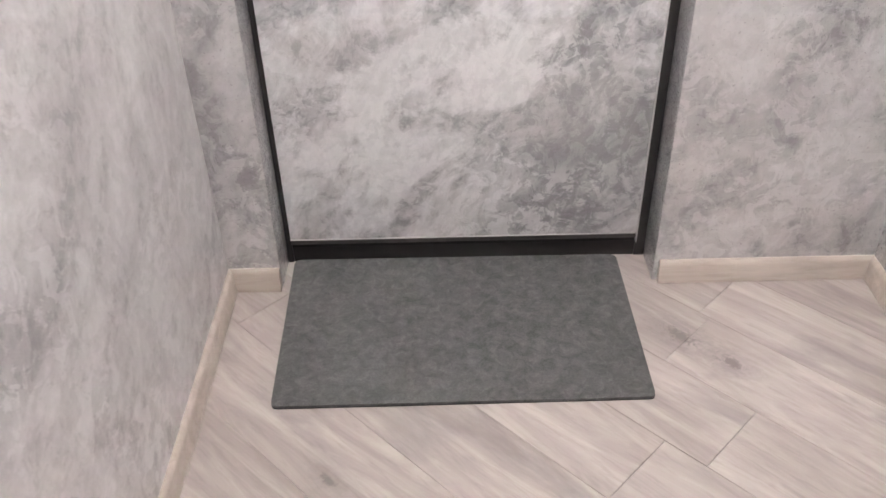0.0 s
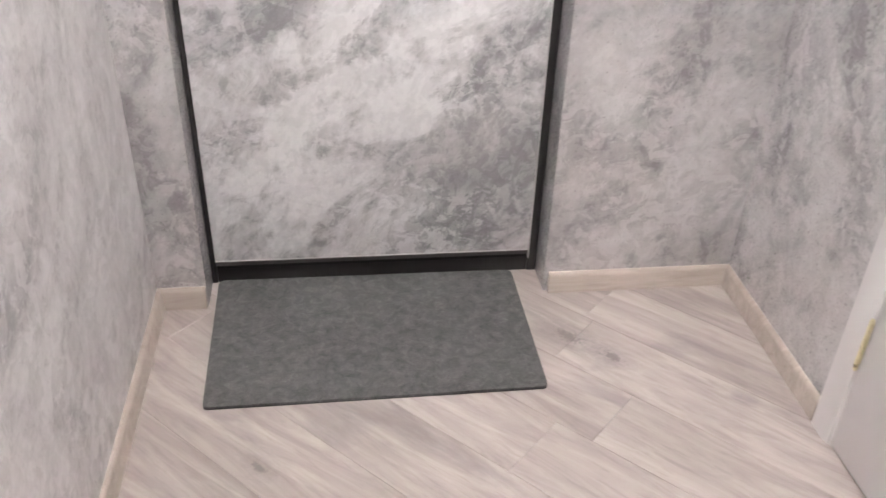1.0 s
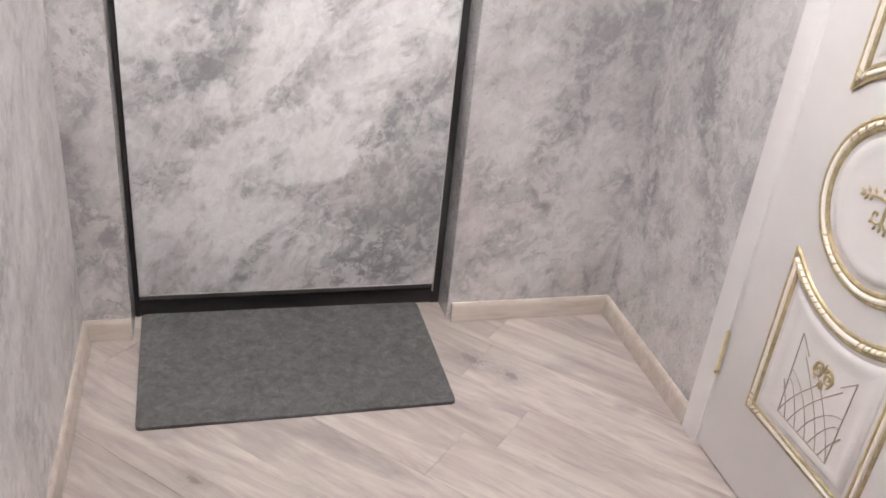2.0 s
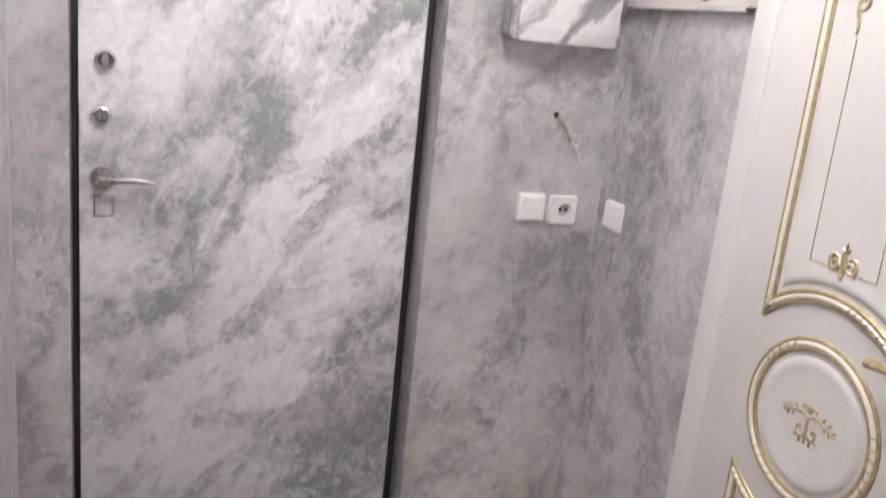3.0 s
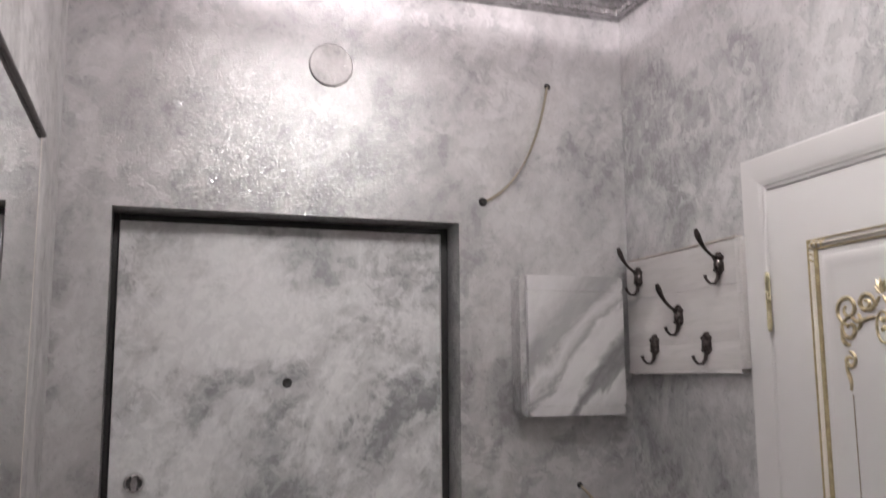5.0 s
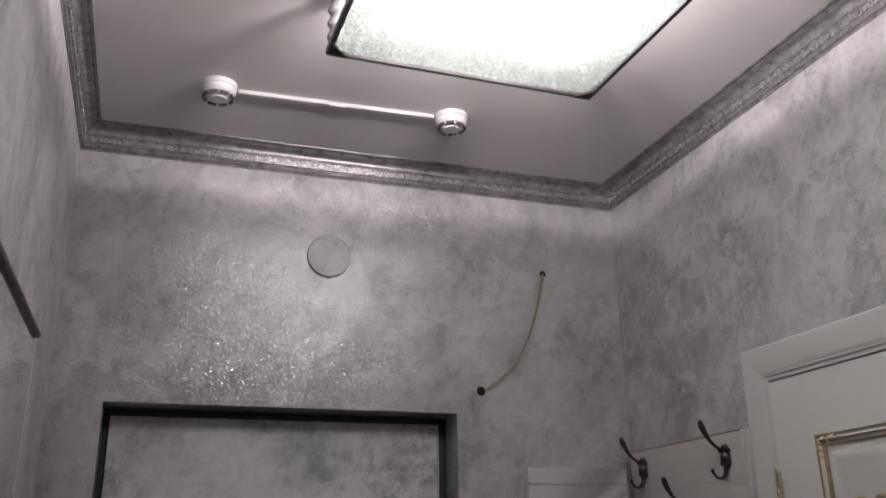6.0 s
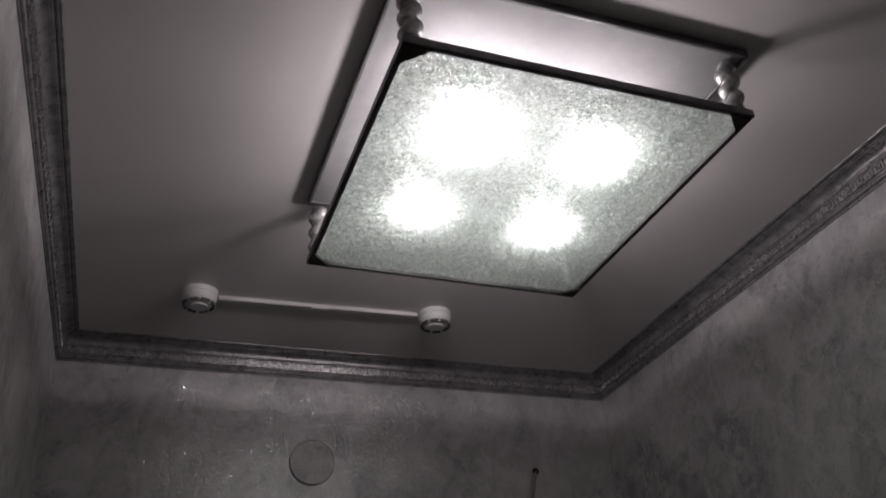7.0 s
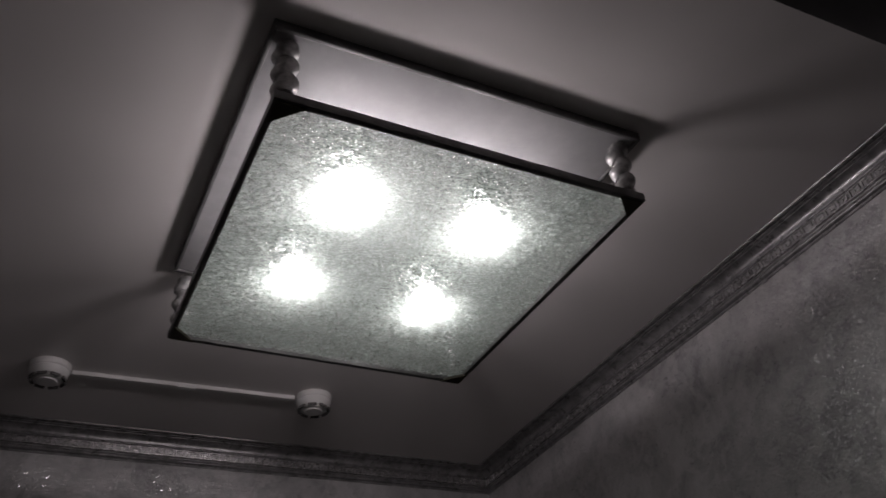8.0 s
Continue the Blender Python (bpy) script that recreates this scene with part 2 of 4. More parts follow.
def paint(name, color, rough, wear=0.05, grain=90, bump=0.06, spec=0.5, vary=0.07):
    n = Nodes(name)
    v = n.place()
    c = n.mix(n.ramp(n.noise(v, 5, 4, 0.6), (0.35, 0.0), (0.7, wear * 4)), color, tuple(a * 0.86 for a in color))
    r = n.ramp(n.noise(v, 14, 4, 0.6), (0.3, max(0.03, rough - vary)), (0.7, rough + vary))
    return n.done(c, r, 0.0, n.bump(n.noise(v, grain, 3, 0.6), bump, 0.001), spec)


def metal(name, color, rough, scale=40, low=0.6, bump=0.05, share=1.0):
    n = Nodes(name)
    v = n.place()
    c = n.mix(n.ramp(n.noise(v, scale, 5, 0.65), (0.38, 1.0), (0.6, 0.0)), color, tuple(a * low for a in color))
    r = n.ramp(n.noise(v, scale * 1.7, 4, 0.6), (0.3, max(0.03, rough - 0.08)), (0.7, rough + 0.10))
    return n.done(c, r, share, n.bump(n.noise(v, scale * 3, 3, 0.6), bump, 0.001))


M_MARBLE = marble()
M_FLOOR = oak("limed_oak_floor", (0.270, 0.234, 0.216), (0.448, 0.396, 0.370), 45, 0.16, ((1.019, -0.290, 0.045), (0.93, -0.205, 0.06), (0.167, -0.586, 0.03)))
M_SKIRT = oak("oak_skirting", (0.375, 0.325, 0.282), (0.50, 0.443, 0.392), 0, 0.06)
M_RACK = oak("whitewashed_board", (0.51, 0.485, 0.474), (0.63, 0.602, 0.590), 90, 0.08)
M_FELT = felt()
M_CEIL = paint("ceiling_paint", (0.71, 0.68, 0.67), 0.42, 0.02, 30, 0.03)
M_JOINT = paint("joint_dark", (0.31, 0.265, 0.24), 0.8)
M_BLACK = paint("black_frame_paint", (0.022, 0.020, 0.020), 0.35, 0.08, 120, 0.10)
M_TRIM = paint("grey_edging", (0.47, 0.457, 0.45), 0.35, 0.05)
M_RAIL = paint("dark_grey_rail", (0.062, 0.058, 0.057), 0.5, 0.1)
M_SEAL = paint("rubber_seal", (0.012, 0.012, 0.012), 0.7)
M_WHITE = paint("white_enamel", (0.61, 0.590, 0.583), 0.34, 0.0, 60, 0.012, vary=0.02)
M_CREAM = paint("cream_lacquer", (0.78, 0.73, 0.655), 0.32, 0.05)
M_PLASTIC = paint("white_plastic", (0.70, 0.688, 0.68), 0.32, 0.02, 200, 0.02)
# near-black colour that stands in for the shade inside small holes
M_HOLE_SHADE = paint("cavity_shade", (0.012, 0.011, 0.011), 0.8)
M_SLOT = paint("grey_slot", (0.10, 0.096, 0.094), 0.7)
M_CABLE = paint("cable_sheath", (0.31, 0.27, 0.20), 0.5, 0.1)
M_COPPER = metal("bare_wire", (0.75, 0.72, 0.68), 0.4)
M_PATINA = metal("gold_patina", (0.46, 0.375, 0.215), 0.40, 60, 0.70, 0.10, 0.35)
M_GILT = metal("pale_gilt", (0.68, 0.575, 0.375), 0.40, 70, 0.55, 0.15, 0.6)
M_INK = paint("gold_line_paint", (0.28, 0.235, 0.178), 0.45, 0.1)
M_BRASS = metal("polished_brass", (0.74, 0.68, 0.45), 0.30, 30, 0.85)
M_CHROME = metal("chrome", (0.80, 0.795, 0.79), 0.20, 30, 0.92, 0.01)
M_SATIN = metal("satin_nickel", (0.42, 0.408, 0.395), 0.30, 12, 0.94, 0.0)
M_BRONZE = metal("dark_bronze", (0.125, 0.108, 0.102), 0.30, 160, 0.45, 0.35)
M_SILVER = metal("silver_cornice", (0.30, 0.292, 0.294), 0.32, 35, 0.55, 0.12, 0.45)
# paler copy of the cornice silver: the band's glints are put into colour
M_KEY_GLINT = metal("silver_key_glints", (0.52, 0.505, 0.505), 0.24, 60, 0.60, 0.10, 0.65)
M_STEEL = metal("lamp_steel", (0.46, 0.46, 0.465), 0.80, 7, 0.85, 0.02, 0.35)
M_LAMPFRAME = metal("lamp_frame_steel", (0.19, 0.187, 0.186), 0.45, 30, 0.7, 0.03, 0.4)
M_CORNER = paint("dark_corner_paint", (0.045, 0.040, 0.022), 0.5, 0.1)
M_COVER = plaster("cover_plaster", (0, -40, 0), (1.0, 1.0, 1.0), (0.34, 0.32, 0.317), (0.60, 0.575, 0.57), (0.1, 0, 0.6), 5.0)
M_COLUMN = metal("cast_silver", (0.50, 0.495, 0.49), 0.38, 60, 0.55, 0.25, 0.6)


def mirror_glass():
    n = Nodes("mirror")
    return n.done((0.86, 0.875, 0.865), 0.015, 1.0)


def bulb_glow():
    n = Nodes("bulb_glow")
    e = n.add("ShaderNodeEmission", Color=(1.0, 0.900, 0.932, 1), Strength=BULB_STRENGTH)
    n.link(e.outputs[0], n.out.inputs["Surface"])
    return n.mat


def rippled_glass():
    """Rolled glass: in part clear, in part rough and scattering, with a coarse wormy ripple."""
    n = Nodes("rippled_glass")
    v = n.place((1.45, 1.0, 1.0), (0, 0, -12))
    even = n.place()
    worm = n.noise(v, 230, 3, 0.6, 1.0)
    broad = n.noise(even, 70, 3, 0.6, 0.8)
    cell = n.math("ADD", n.math("MULTIPLY", worm, 0.75), n.math("MULTIPLY", broad, 0.25))
    lean, _ = n.facets(v, 330, 1.45)
    normal = n.bump(n.noise(even, 200, 3, 0.6), 1.0, 0.0025, lean)
    scatter = n.add("ShaderNodeBsdfTranslucent", Color=(0.85, 0.97, 0.90, 1))
    clear = n.add("ShaderNodeBsdfRefraction", Color=(0.93, 1.0, 0.96, 1), Roughness=0.20, IOR=1.45)
    clear.distribution = "BECKMANN"
    gloss = n.add("ShaderNodeBsdfGlossy", Color=(0.8, 0.82, 0.8, 1), Roughness=0.15)
    for node in (scatter, clear, gloss):
        n.link(normal, node.inputs["Normal"])
    see = n.add("ShaderNodeBsdfTransparent", Color=(0.93, 0.945, 0.935, 1))
    grain = n.ramp(cell, (0.42, 0.25), (0.60, 0.75))
    a = n.add("ShaderNodeMixShader")
    n.link(grain, a.inputs["Fac"])
    n.link(clear.outputs[0], a.inputs[1])
    n.link(scatter.outputs[0], a.inputs[2])
    b = n.add("ShaderNodeMixShader", Fac=0.05)
    n.link(a.outputs[0], b.inputs[1])
    n.link(gloss.outputs[0], b.inputs[2])
    c = n.add("ShaderNodeMixShader")
    n.link(n.ramp(n.noise(v, 260, 2, 0.5, 0.6), (0.44, 0.30), (0.58, 0.62)), c.inputs["Fac"])
    n.link(b.outputs[0], c.inputs[1])
    n.link(see.outputs[0], c.inputs[2])
    n.link(c.outputs[0], n.out.inputs["Surface"])
    return n.mat


M_MIRROR, M_BULB, M_RIPPLE = mirror_glass(), bulb_glow(), rippled_glass()


# ---- mesh helpers ----
def box(bm, x0, x1, y0, y1, z0, z1, bevel=0.0, segments=2):
    made = bmesh.ops.create_cube(bm, size=1.0)["verts"]
    for v in made:
        v.co = Vector((x0 + (v.co.x + 0.5) * (x1 - x0), y0 + (v.co.y + 0.5) * (y1 - y0), z0 + (v.co.z + 0.5) * (z1 - z0)))
    if bevel:
        edges = {e for v in made for e in v.link_edges}
        bmesh.ops.bevel(bm, geom=list(edges), offset=bevel, segments=segments, affect="EDGES", profile=0.6)
    return bm


def tube(bm, points, radius, sides=8, closed=False):
    """A round bar along points; radius is one number or one for each point."""
    pts = [Vector(p) for p in points]
    n = len(pts)
    radii = radius if isinstance(radius, (list, tuple)) else [radius] * n
    rings, up = [], None
    for i, p in enumerate(pts):
        if closed:
            d = pts[(i + 1) % n] - pts[i - 1]
        else:
            d = pts[min(i + 1, n - 1)] - pts[max(i - 1, 0)]
        d = d.normalized() if d.length > 1e-9 else Vector((0, 0, 1))
        if up is None:
            up = d.orthogonal()
        up = (up - d * up.dot(d))
        up = up.normalized() if up.length > 1e-6 else d.orthogonal().normalized()
        side = d.cross(up)
        rings.append([bm.verts.new(p + radii[i] * (math.cos(a) * up + math.sin(a) * side)) for a in (2 * math.pi * k / sides for k in range(sides))])
    last = n if closed else n - 1
    for i in range(last):
        a, b = rings[i], rings[(i + 1) % n]
        for k in range(sides):
            bm.faces.new((a[k], a[(k + 1) % sides], b[(k + 1) % sides], b[k]))
    if not closed:
        bm.faces.new(rings[0][::-1])
        bm.faces.new(rings[-1])
    return bm


def lathe(bm, profile, m, sides=32, stretch=(1, 1)):
    """Turns (radius, height) pairs round the z axis of the pose m."""
    rings = []
    for r, h in profile:
        rings.append([bm.verts.new(m @ Vector((stretch[0] * max(r, 1e-4) * math.cos(a), stretch[1] * max(r, 1e-4) * math.sin(a), h))) for a in (2 * math.pi * k / sides for k in range(sides))])
    for a, b in zip(rings, rings[1:]):
        for k in range(sides):
            bm.faces.new((a[k], a[(k + 1) % sides], b[(k + 1) % sides], b[k]))
    bm.faces.new(rings[0][::-1])
    bm.faces.new(rings[-1])
    return bm


def prism(bm, outline, m, depth, bevel=0.0):
    """A plate: outline in the x-y plane of the pose m, depth along its z."""
    low = [bm.verts.new(m @ Vector((x, y, 0))) for x, y in outline]
    high = [bm.verts.new(m @ Vector((x, y, depth))) for x, y in outline]
    n = len(outline)
    bm.faces.new(low[::-1])
    top = bm.faces.new(high)
    for k in range(n):
        bm.faces.new((low[k], low[(k + 1) % n], high[(k + 1) % n], high[k]))
    if bevel:
        bmesh.ops.bevel(bm, geom=list(top.edges), offset=bevel, segments=2, affect="EDGES")
    return bm


def sweep(bm, profile, path, closed=False):
    """Carries a closed profile of 3D offsets made by profile(i) along path points."""
    rings = [[bm.verts.new(Vector(p) + Vector(o)) for o in profile(i)] for i, p in enumerate(path)]
    n, k = len(rings), len(rings[0])
    for i in range(n if closed else n - 1):
        a, b = rings[i], rings[(i + 1) % n]
        for j in range(k):
            bm.faces.new((a[j], a[(j + 1) % k], b[(j + 1) % k], b[j]))
    if not closed:
        bm.faces.new(rings[0][::-1])
        bm.faces.new(rings[-1])
    return bm


def meshed(name, bm, material, smooth=True):
    bmesh.ops.recalc_face_normals(bm, faces=bm.faces)
    data = bpy.data.meshes.new(name)
    bm.to_mesh(data)
    bm.free()
    data.materials.append(material)
    if smooth:
        for p in data.polygons:
            p.use_smooth = True
        data.set_sharp_from_angle(angle=radians(38))
    return data


def part(name, bm, material, parent, label=""):
    """One mesh under a thing or under a part."""
    ob = new(name, meshed(name, bm, material))
    ob.parent = parent
    base = parent
    shift = Matrix.Identity(4)
    while base:
        shift = base.matrix_parent_inverse @ base.matrix_basis @ shift
        base = base.parent
    ob.matrix_parent_inverse = shift.inverted()
    return tagged(ob, label)


def thing(name, at, label, category, group="", kind=""):
    ob = new(name)
    ob.empty_display_size = 0.05
    ob.location = at
    return tagged(ob, label, category, group, kind)


def solid(name, bm, material, label, category, group="", kind=""):
    return tagged(new(name, meshed(name, bm, material)), label, category, group, kind)


def arc(c, r, a0, a1, n):
    return [(c[0] + r * math.cos(radians(a0 + (a1 - a0) * k / n)), c[1] + r * math.sin(radians(a0 + (a1 - a0) * k / n))) for k in range(n + 1)]


def rounded(x0, x1, y0, y1, r, n=5):
    return arc((x1 - r, y1 - r), r, 0, 90, n) + arc((x0 + r, y1 - r), r, 90, 180, n) + arc((x0 + r, y0 + r), r, 180, 270, n) + arc((x1 - r, y0 + r), r, 270, 360, n)


# ---- structure ----
def build_walls():
    bm = bmesh.new()
    box(bm, XL - 0.15, DOOR_X0, 0, 0.32, 0, ZC)
    box(bm, DOOR_X1, XR + 0.15, 0, 0.32, 0, ZC)
    lintel = [(0, DOOR_Z), (0, ZC), (0.32, ZC), (0.32, DOOR_Z)]
    m = Matrix(((0, 0, 1, DOOR_X0), (1, 0, 0, 0), (0, 1, 0, 0), (0, 0, 0, 1)))
    prism(bm, lintel, m, DOOR_X1 - DOOR_X0)
    solid("wall_north", bm, M_WALL_N, "grey marbled plaster wall around the entrance door", "wall", kind="structure")
    bm = bmesh.new()
    o0, o1, oz = D2_Y0 + 0.02, D2_Y1 - 0.02, D2_Z + 0.02
    box(bm, XR, XR + 0.15, o0, 0, 0, ZC)
    box(bm, XR, XR + 0.15, YS, o1, 0, ZC)
    box(bm, XR, XR + 0.15, o1, o0, oz, ZC)
    solid("wall_east", bm, M_WALL_E, "grey marbled plaster wall with a white panelled door", "wall", kind="structure")
    bm = bmesh.new()
    box(bm, XL - 0.15, XL, YS, 0, 0, ZC)
    solid("wall_west", bm, M_WALL_W, "pale grey marbled plaster wall carrying a mirror", "wall", kind="structure")
    bm = bmesh.new()
    box(bm, XL - 0.15, XR + 0.15, YS - 0.15, YS, 0, ZC)
    solid("wall_south", bm, M_WALL_W, "pale grey marbled plaster end wall", "wall", kind="structure")
    bm = bmesh.new()
    box(bm, XL - 0.15, XR + 0.15, YS - 0.15, 0.32, ZC, ZC + 0.12)
    solid("ceiling", bm, M_CEIL, "plain off-white satin stretch ceiling", "ceiling", kind="structure")
    bm = bmesh.new()
    box(bm, XL, XR, -1.84, -1.695, ZC - 0.032, ZC - 0.001, 0.004)
    solid("ceiling_beam", bm, M_BLACK, "black strip across the ceiling at its end", "beam", kind="structure")


def build_skirting():
    def board(bm, a, b, n):
        """A board from a to b along a wall, n its outward direction."""
        a, b, n = Vector((*a, 0)), Vector((*b, 0)), Vector((*n, 0))
        shape = [(0, 0), (0.016, 0), (0.016, 0.010), (0.0125, 0.018), (0.0125, 0.048), (0.009, 0.058), (0.004, 0.062), (0, 0.062)]
        sweep(bm, lambda i: [n * d + Vector((0, 0, h)) for d, h in shape], [a, b])

    runs = [((XL, 0), (DOOR_X0 - 0.002, 0), (0, -1)), ((DOOR_X1 + 0.012, 0), (XR, 0), (0, -1)), ((XR, -0.001), (XR, -0.552), (-1, 0)),
            ((XR, -1.345), (XR, YS), (-1, 0)), ((XL, -0.001), (XL, YS), (1, 0)), ((XL, YS), (XR, YS), (0, 1))]
    for a, b, n in runs:
        bm = bmesh.new()
        board(bm, a, b, n)
        solid("baseboard", bm, M_SKIRT, "low beige oak skirting board along the wall", "baseboard", "skirting boards", "structure")


def build_cornice():
    """Silvery moulded cornice with a stepped lip on the ceiling and a meander band."""
    def bead(cx, cz, r, a0, a1, k=5):
        return arc((cx, cz), r, a0, a1, k)

    shape = [(0, -0.005), (0.003, -0.005), (0.003, 0)] + bead(0.0050, 0.0045, 0.0040, -80, 60) + bead(0.0052, 0.0115, 0.0032, -75, 70) + [(0.0085, 0.0155), (0.0115, 0.034)]
    shape += bead(0.0125, 0.0365, 0.0028, -90, 60) + [(0.0125, 0.0405)]
    shape += [(0.0125 + 0.0165 * (1 - math.cos(q * math.pi / 12)), 0.0405 + 0.0165 * math.sin(q * math.pi / 12)) for q in range(1, 7)]
    shape += [(0.0290, 0.0590), (0.0325, 0.0590), (0.0345, 0.0605), (0.0345, 0.0625), (0.037, 0.0630), (0.0385, 0.0618), (0.0415, 0.0618), (0.0425, 0.0632), (0.0435, 0.0624), (0.0455, 0.0624), (0.0465, 0.0640), (0.0465, 0.066), (0, 0.066)]
    rng = random.Random(11)
    for name, a, b, n in (("cornice", (XL, 0), (XR, 0), (0, -1)), ("cornice", (XR, 0), (XR, -1.695), (-1, 0)), ("cornice", (XL, 0), (XL, -1.695), (1, 0))):
        av, bv, nv = Vector((*a, ZC - 0.066)), Vector((*b, ZC - 0.066)), Vector((*n, 0))
        along = (bv - av).normalized()
        bm = bmesh.new()

        def profile(i):
            out = []
            for d, h in shape:
                slide = d * (1 if i == 0 else -1)
                if i == 1 and n != (0, -1):
                    slide = 0
                out.append(nv * d + along * slide + Vector((0, 0, h)))
            return out

        sweep(bm, profile, [av, bv])
        ob = solid("cornice", bm, M_SILVER, "silver moulded cornice with a raised meander band, paler for its glints", "cornice", "cornices", "structure")
        bm = bmesh.new()
        length = (bv - av).length
        pitch, tall = 0.0285, 0.0150
        slope = (Vector((0, 0, 1)) + nv * 0.16).normalized()
        face = slope.cross(along)
        face = face if face.dot(nv) > 0 else -face
        bars = ((0.00, 0.00, 0.00, 1.00), (0.00, 1.00, 0.74, 1.00), (0.74, 1.00, 0.74, 0.30), (0.74, 0.30, 0.36, 0.30), (0.36, 0.30, 0.36, 0.64), (0.00, 0.00, 1.00, 0.00))
        for k in range(int((length - 0.04) / pitch)):
            foot = av + along * (0.026 + pitch * k) + nv * 0.0085 + Vector((0, 0, 0.0170))
            for u0, v0, u1, v1 in bars:
                p0 = foot + along * (u0 * pitch + rng.uniform(-0.0006, 0.0006)) + slope * (v0 * tall + rng.uniform(-0.0005, 0.0005))
                p1 = foot + along * (u1 * pitch + rng.uniform(-0.0006, 0.0006)) + slope * (v1 * tall + rng.uniform(-0.0005, 0.0005))
                e = (p1 - p0).normalized()
                side = e.cross(face).normalized() * 0.0015
                high = face * rng.uniform(0.0022, 0.0034)
                low = [bm.verts.new(q) for q in (p0 - side * 1.3, p1 - side * 1.3, p1 + side * 1.3, p0 + side * 1.3)]
                top = [bm.verts.new(q + high) for q in (p0 - side * 0.7, p1 - side * 0.7, p1 + side * 0.7, p0 + side * 0.7)]
                bm.faces.new(top)
                for q in range(4):
                    bm.faces.new((low[q], low[(q + 1) % 4], top[(q + 1) % 4], top[q]))
        relief = part("key_band", bm, M_KEY_GLINT, ob, "raised meander band, paler for its glints")
        tagged(relief, kind="stuff")


build_walls()
build_skirting()
build_cornice()


# ---- entrance door ----
def build_entrance_door():
    door = thing("door_1", (0.453, 0.12, 0), "closed steel entrance door faced with grey marbled film in a black frame", "door", kind="structure")
    bm = bmesh.new()
    box(bm, 0.0165, 0.876, LEAF_Y, 0.165, 0.082, 2.029, 0.003)
    leaf = part("leaf", bm, M_LEAF, door, "grey marbled door leaf with diagonal streaks")
    for name, b in (("jamb", (0.0005, 0.0150, FRAME_Y, 0.24, 0, 2.0495)), ("jamb", (0.879, 0.9055, FRAME_Y, 0.24, 0, 2.0495)), ("head", (0.0150, 0.879, FRAME_Y, 0.24, 2.031, 2.0495)), ("threshold", (0.0150, 0.879, FRAME_Y + 0.003, 0.24, 0, 0.050))):
        bm = bmesh.new()
        box(bm, *b, 0.002)
        part(name, bm, M_BLACK, door, "black painted steel frame member")
    bm = bmesh.new()
    box(bm, 0.0165, 0.876, LEAF_Y + 0.012, 0.16, 0.0505, 0.0638)
    part("seal", bm, M_SEAL, door)
    # thin bright edging round the film
    bm = bmesh.new()
    box(bm, 0.0165, 0.876, LEAF_Y + 0.003, 0.16, 0.0642, 0.0796, 0.001)
    part("bottom_rail", bm, M_RAIL, door, "dark grey rail under the leaf")
    bm = bmesh.new()
    box(bm, 0.0160, 0.8765, LEAF_Y - 0.002, LEAF_Y + 0.0115, 0.0799, 0.0817)
    part("edging", bm, M_TRIM, door, "thin silver edging under the leaf")
    bm = bmesh.new()
    box(bm, 0.8762, 0.8785, LEAF_Y - 0.003, LEAF_Y + 0.010, 0.0535, 2.029)
    part("edging", bm, M_TRIM, door)
    face = Matrix.Rotation(radians(90), 4, "X")      # local z to -y

    def at(x, z, y=LEAF_Y):
        return Matrix.Translation((x, y, z)) @ face

    # upper lock: ring with a thumb turn
    bm = bmesh.new()
    lathe(bm, [(0.0262, 0), (0.0262, 0.004), (0.0245, 0.009), (0.0215, 0.0115), (0.0185, 0.0105), (0.0165, 0.004), (0.016, 0.0015), (0.0, 0.0015)], at(0.077, 1.372))
    part("thumb_turn", bm, M_CHROME, leaf, "round chrome lock rosette with a thumb turn")
    bm = bmesh.new()
    prism(bm, [(0.0055, 0.0165), (-0.0055, 0.0165), (-0.0085, 0), (-0.0055, -0.0165), (0.0055, -0.0165), (0.0085, 0)], at(0.077, 1.372, LEAF_Y - 0.002), 0.024, 0.003)
    part("knob", bm, M_CHROME, leaf, "chrome oval turning knob")
    # dark disc: the chrome's dark reflections behind the knob, given by colour
    bm = bmesh.new()
    lathe(bm, [(0.0162, 0.0016), (0.0162, 0.0030), (0.0, 0.0030)], at(0.077, 1.372))
    part("recess", bm, M_LAMPFRAME, leaf, "dark disc for the reflections behind the knob")
    for k in range(4):
        a = radians(45 + 90 * k)
        bm = bmesh.new()
        lathe(bm, [(0.0045, 0.008), (0.0045, 0.0135), (0.003, 0.0155), (0.0, 0.016)], at(0.077 + 0.0195 * math.cos(a), 1.372 + 0.0195 * math.sin(a)), 12)
        part("stud", bm, M_CHROME, leaf)
    # lower lock: ridged knob
    bm = bmesh.new()
    lathe(bm, [(0.0245, 0), (0.0245, 0.003), (0.0235, 0.009), (0.0205, 0.0145), (0.0165, 0.0165), (0.0150, 0.0130), (0.0, 0.0125)], at(0.068, 1.240))
    part("lock_rosette", bm, M_CHROME, leaf, "round nickel lock rosette")
    # dark disc between the ridges, coloured in place of dark reflections
    bm = bmesh.new()
    lathe(bm, [(0.0150, 0.0126), (0.0150, 0.0134), (0.0, 0.0134)], at(0.068, 1.240))
    part("recess", bm, M_LAMPFRAME, leaf, "dark disc for the reflections between the ridges")
    for dx in (-0.009, -0.003, 0.003, 0.009):
        bm = bmesh.new()
        box(bm, 0.068 + dx - 0.0018, 0.068 + dx + 0.0018, LEAF_Y - 0.0185, LEAF_Y - 0.012, 1.240 - (0.0135 - abs(dx) * 0.5), 1.240 + (0.0135 - abs(dx) * 0.5), 0.0012)
        part("ridge", bm, M_CHROME, leaf)
    # lever handle
    bm = bmesh.new()
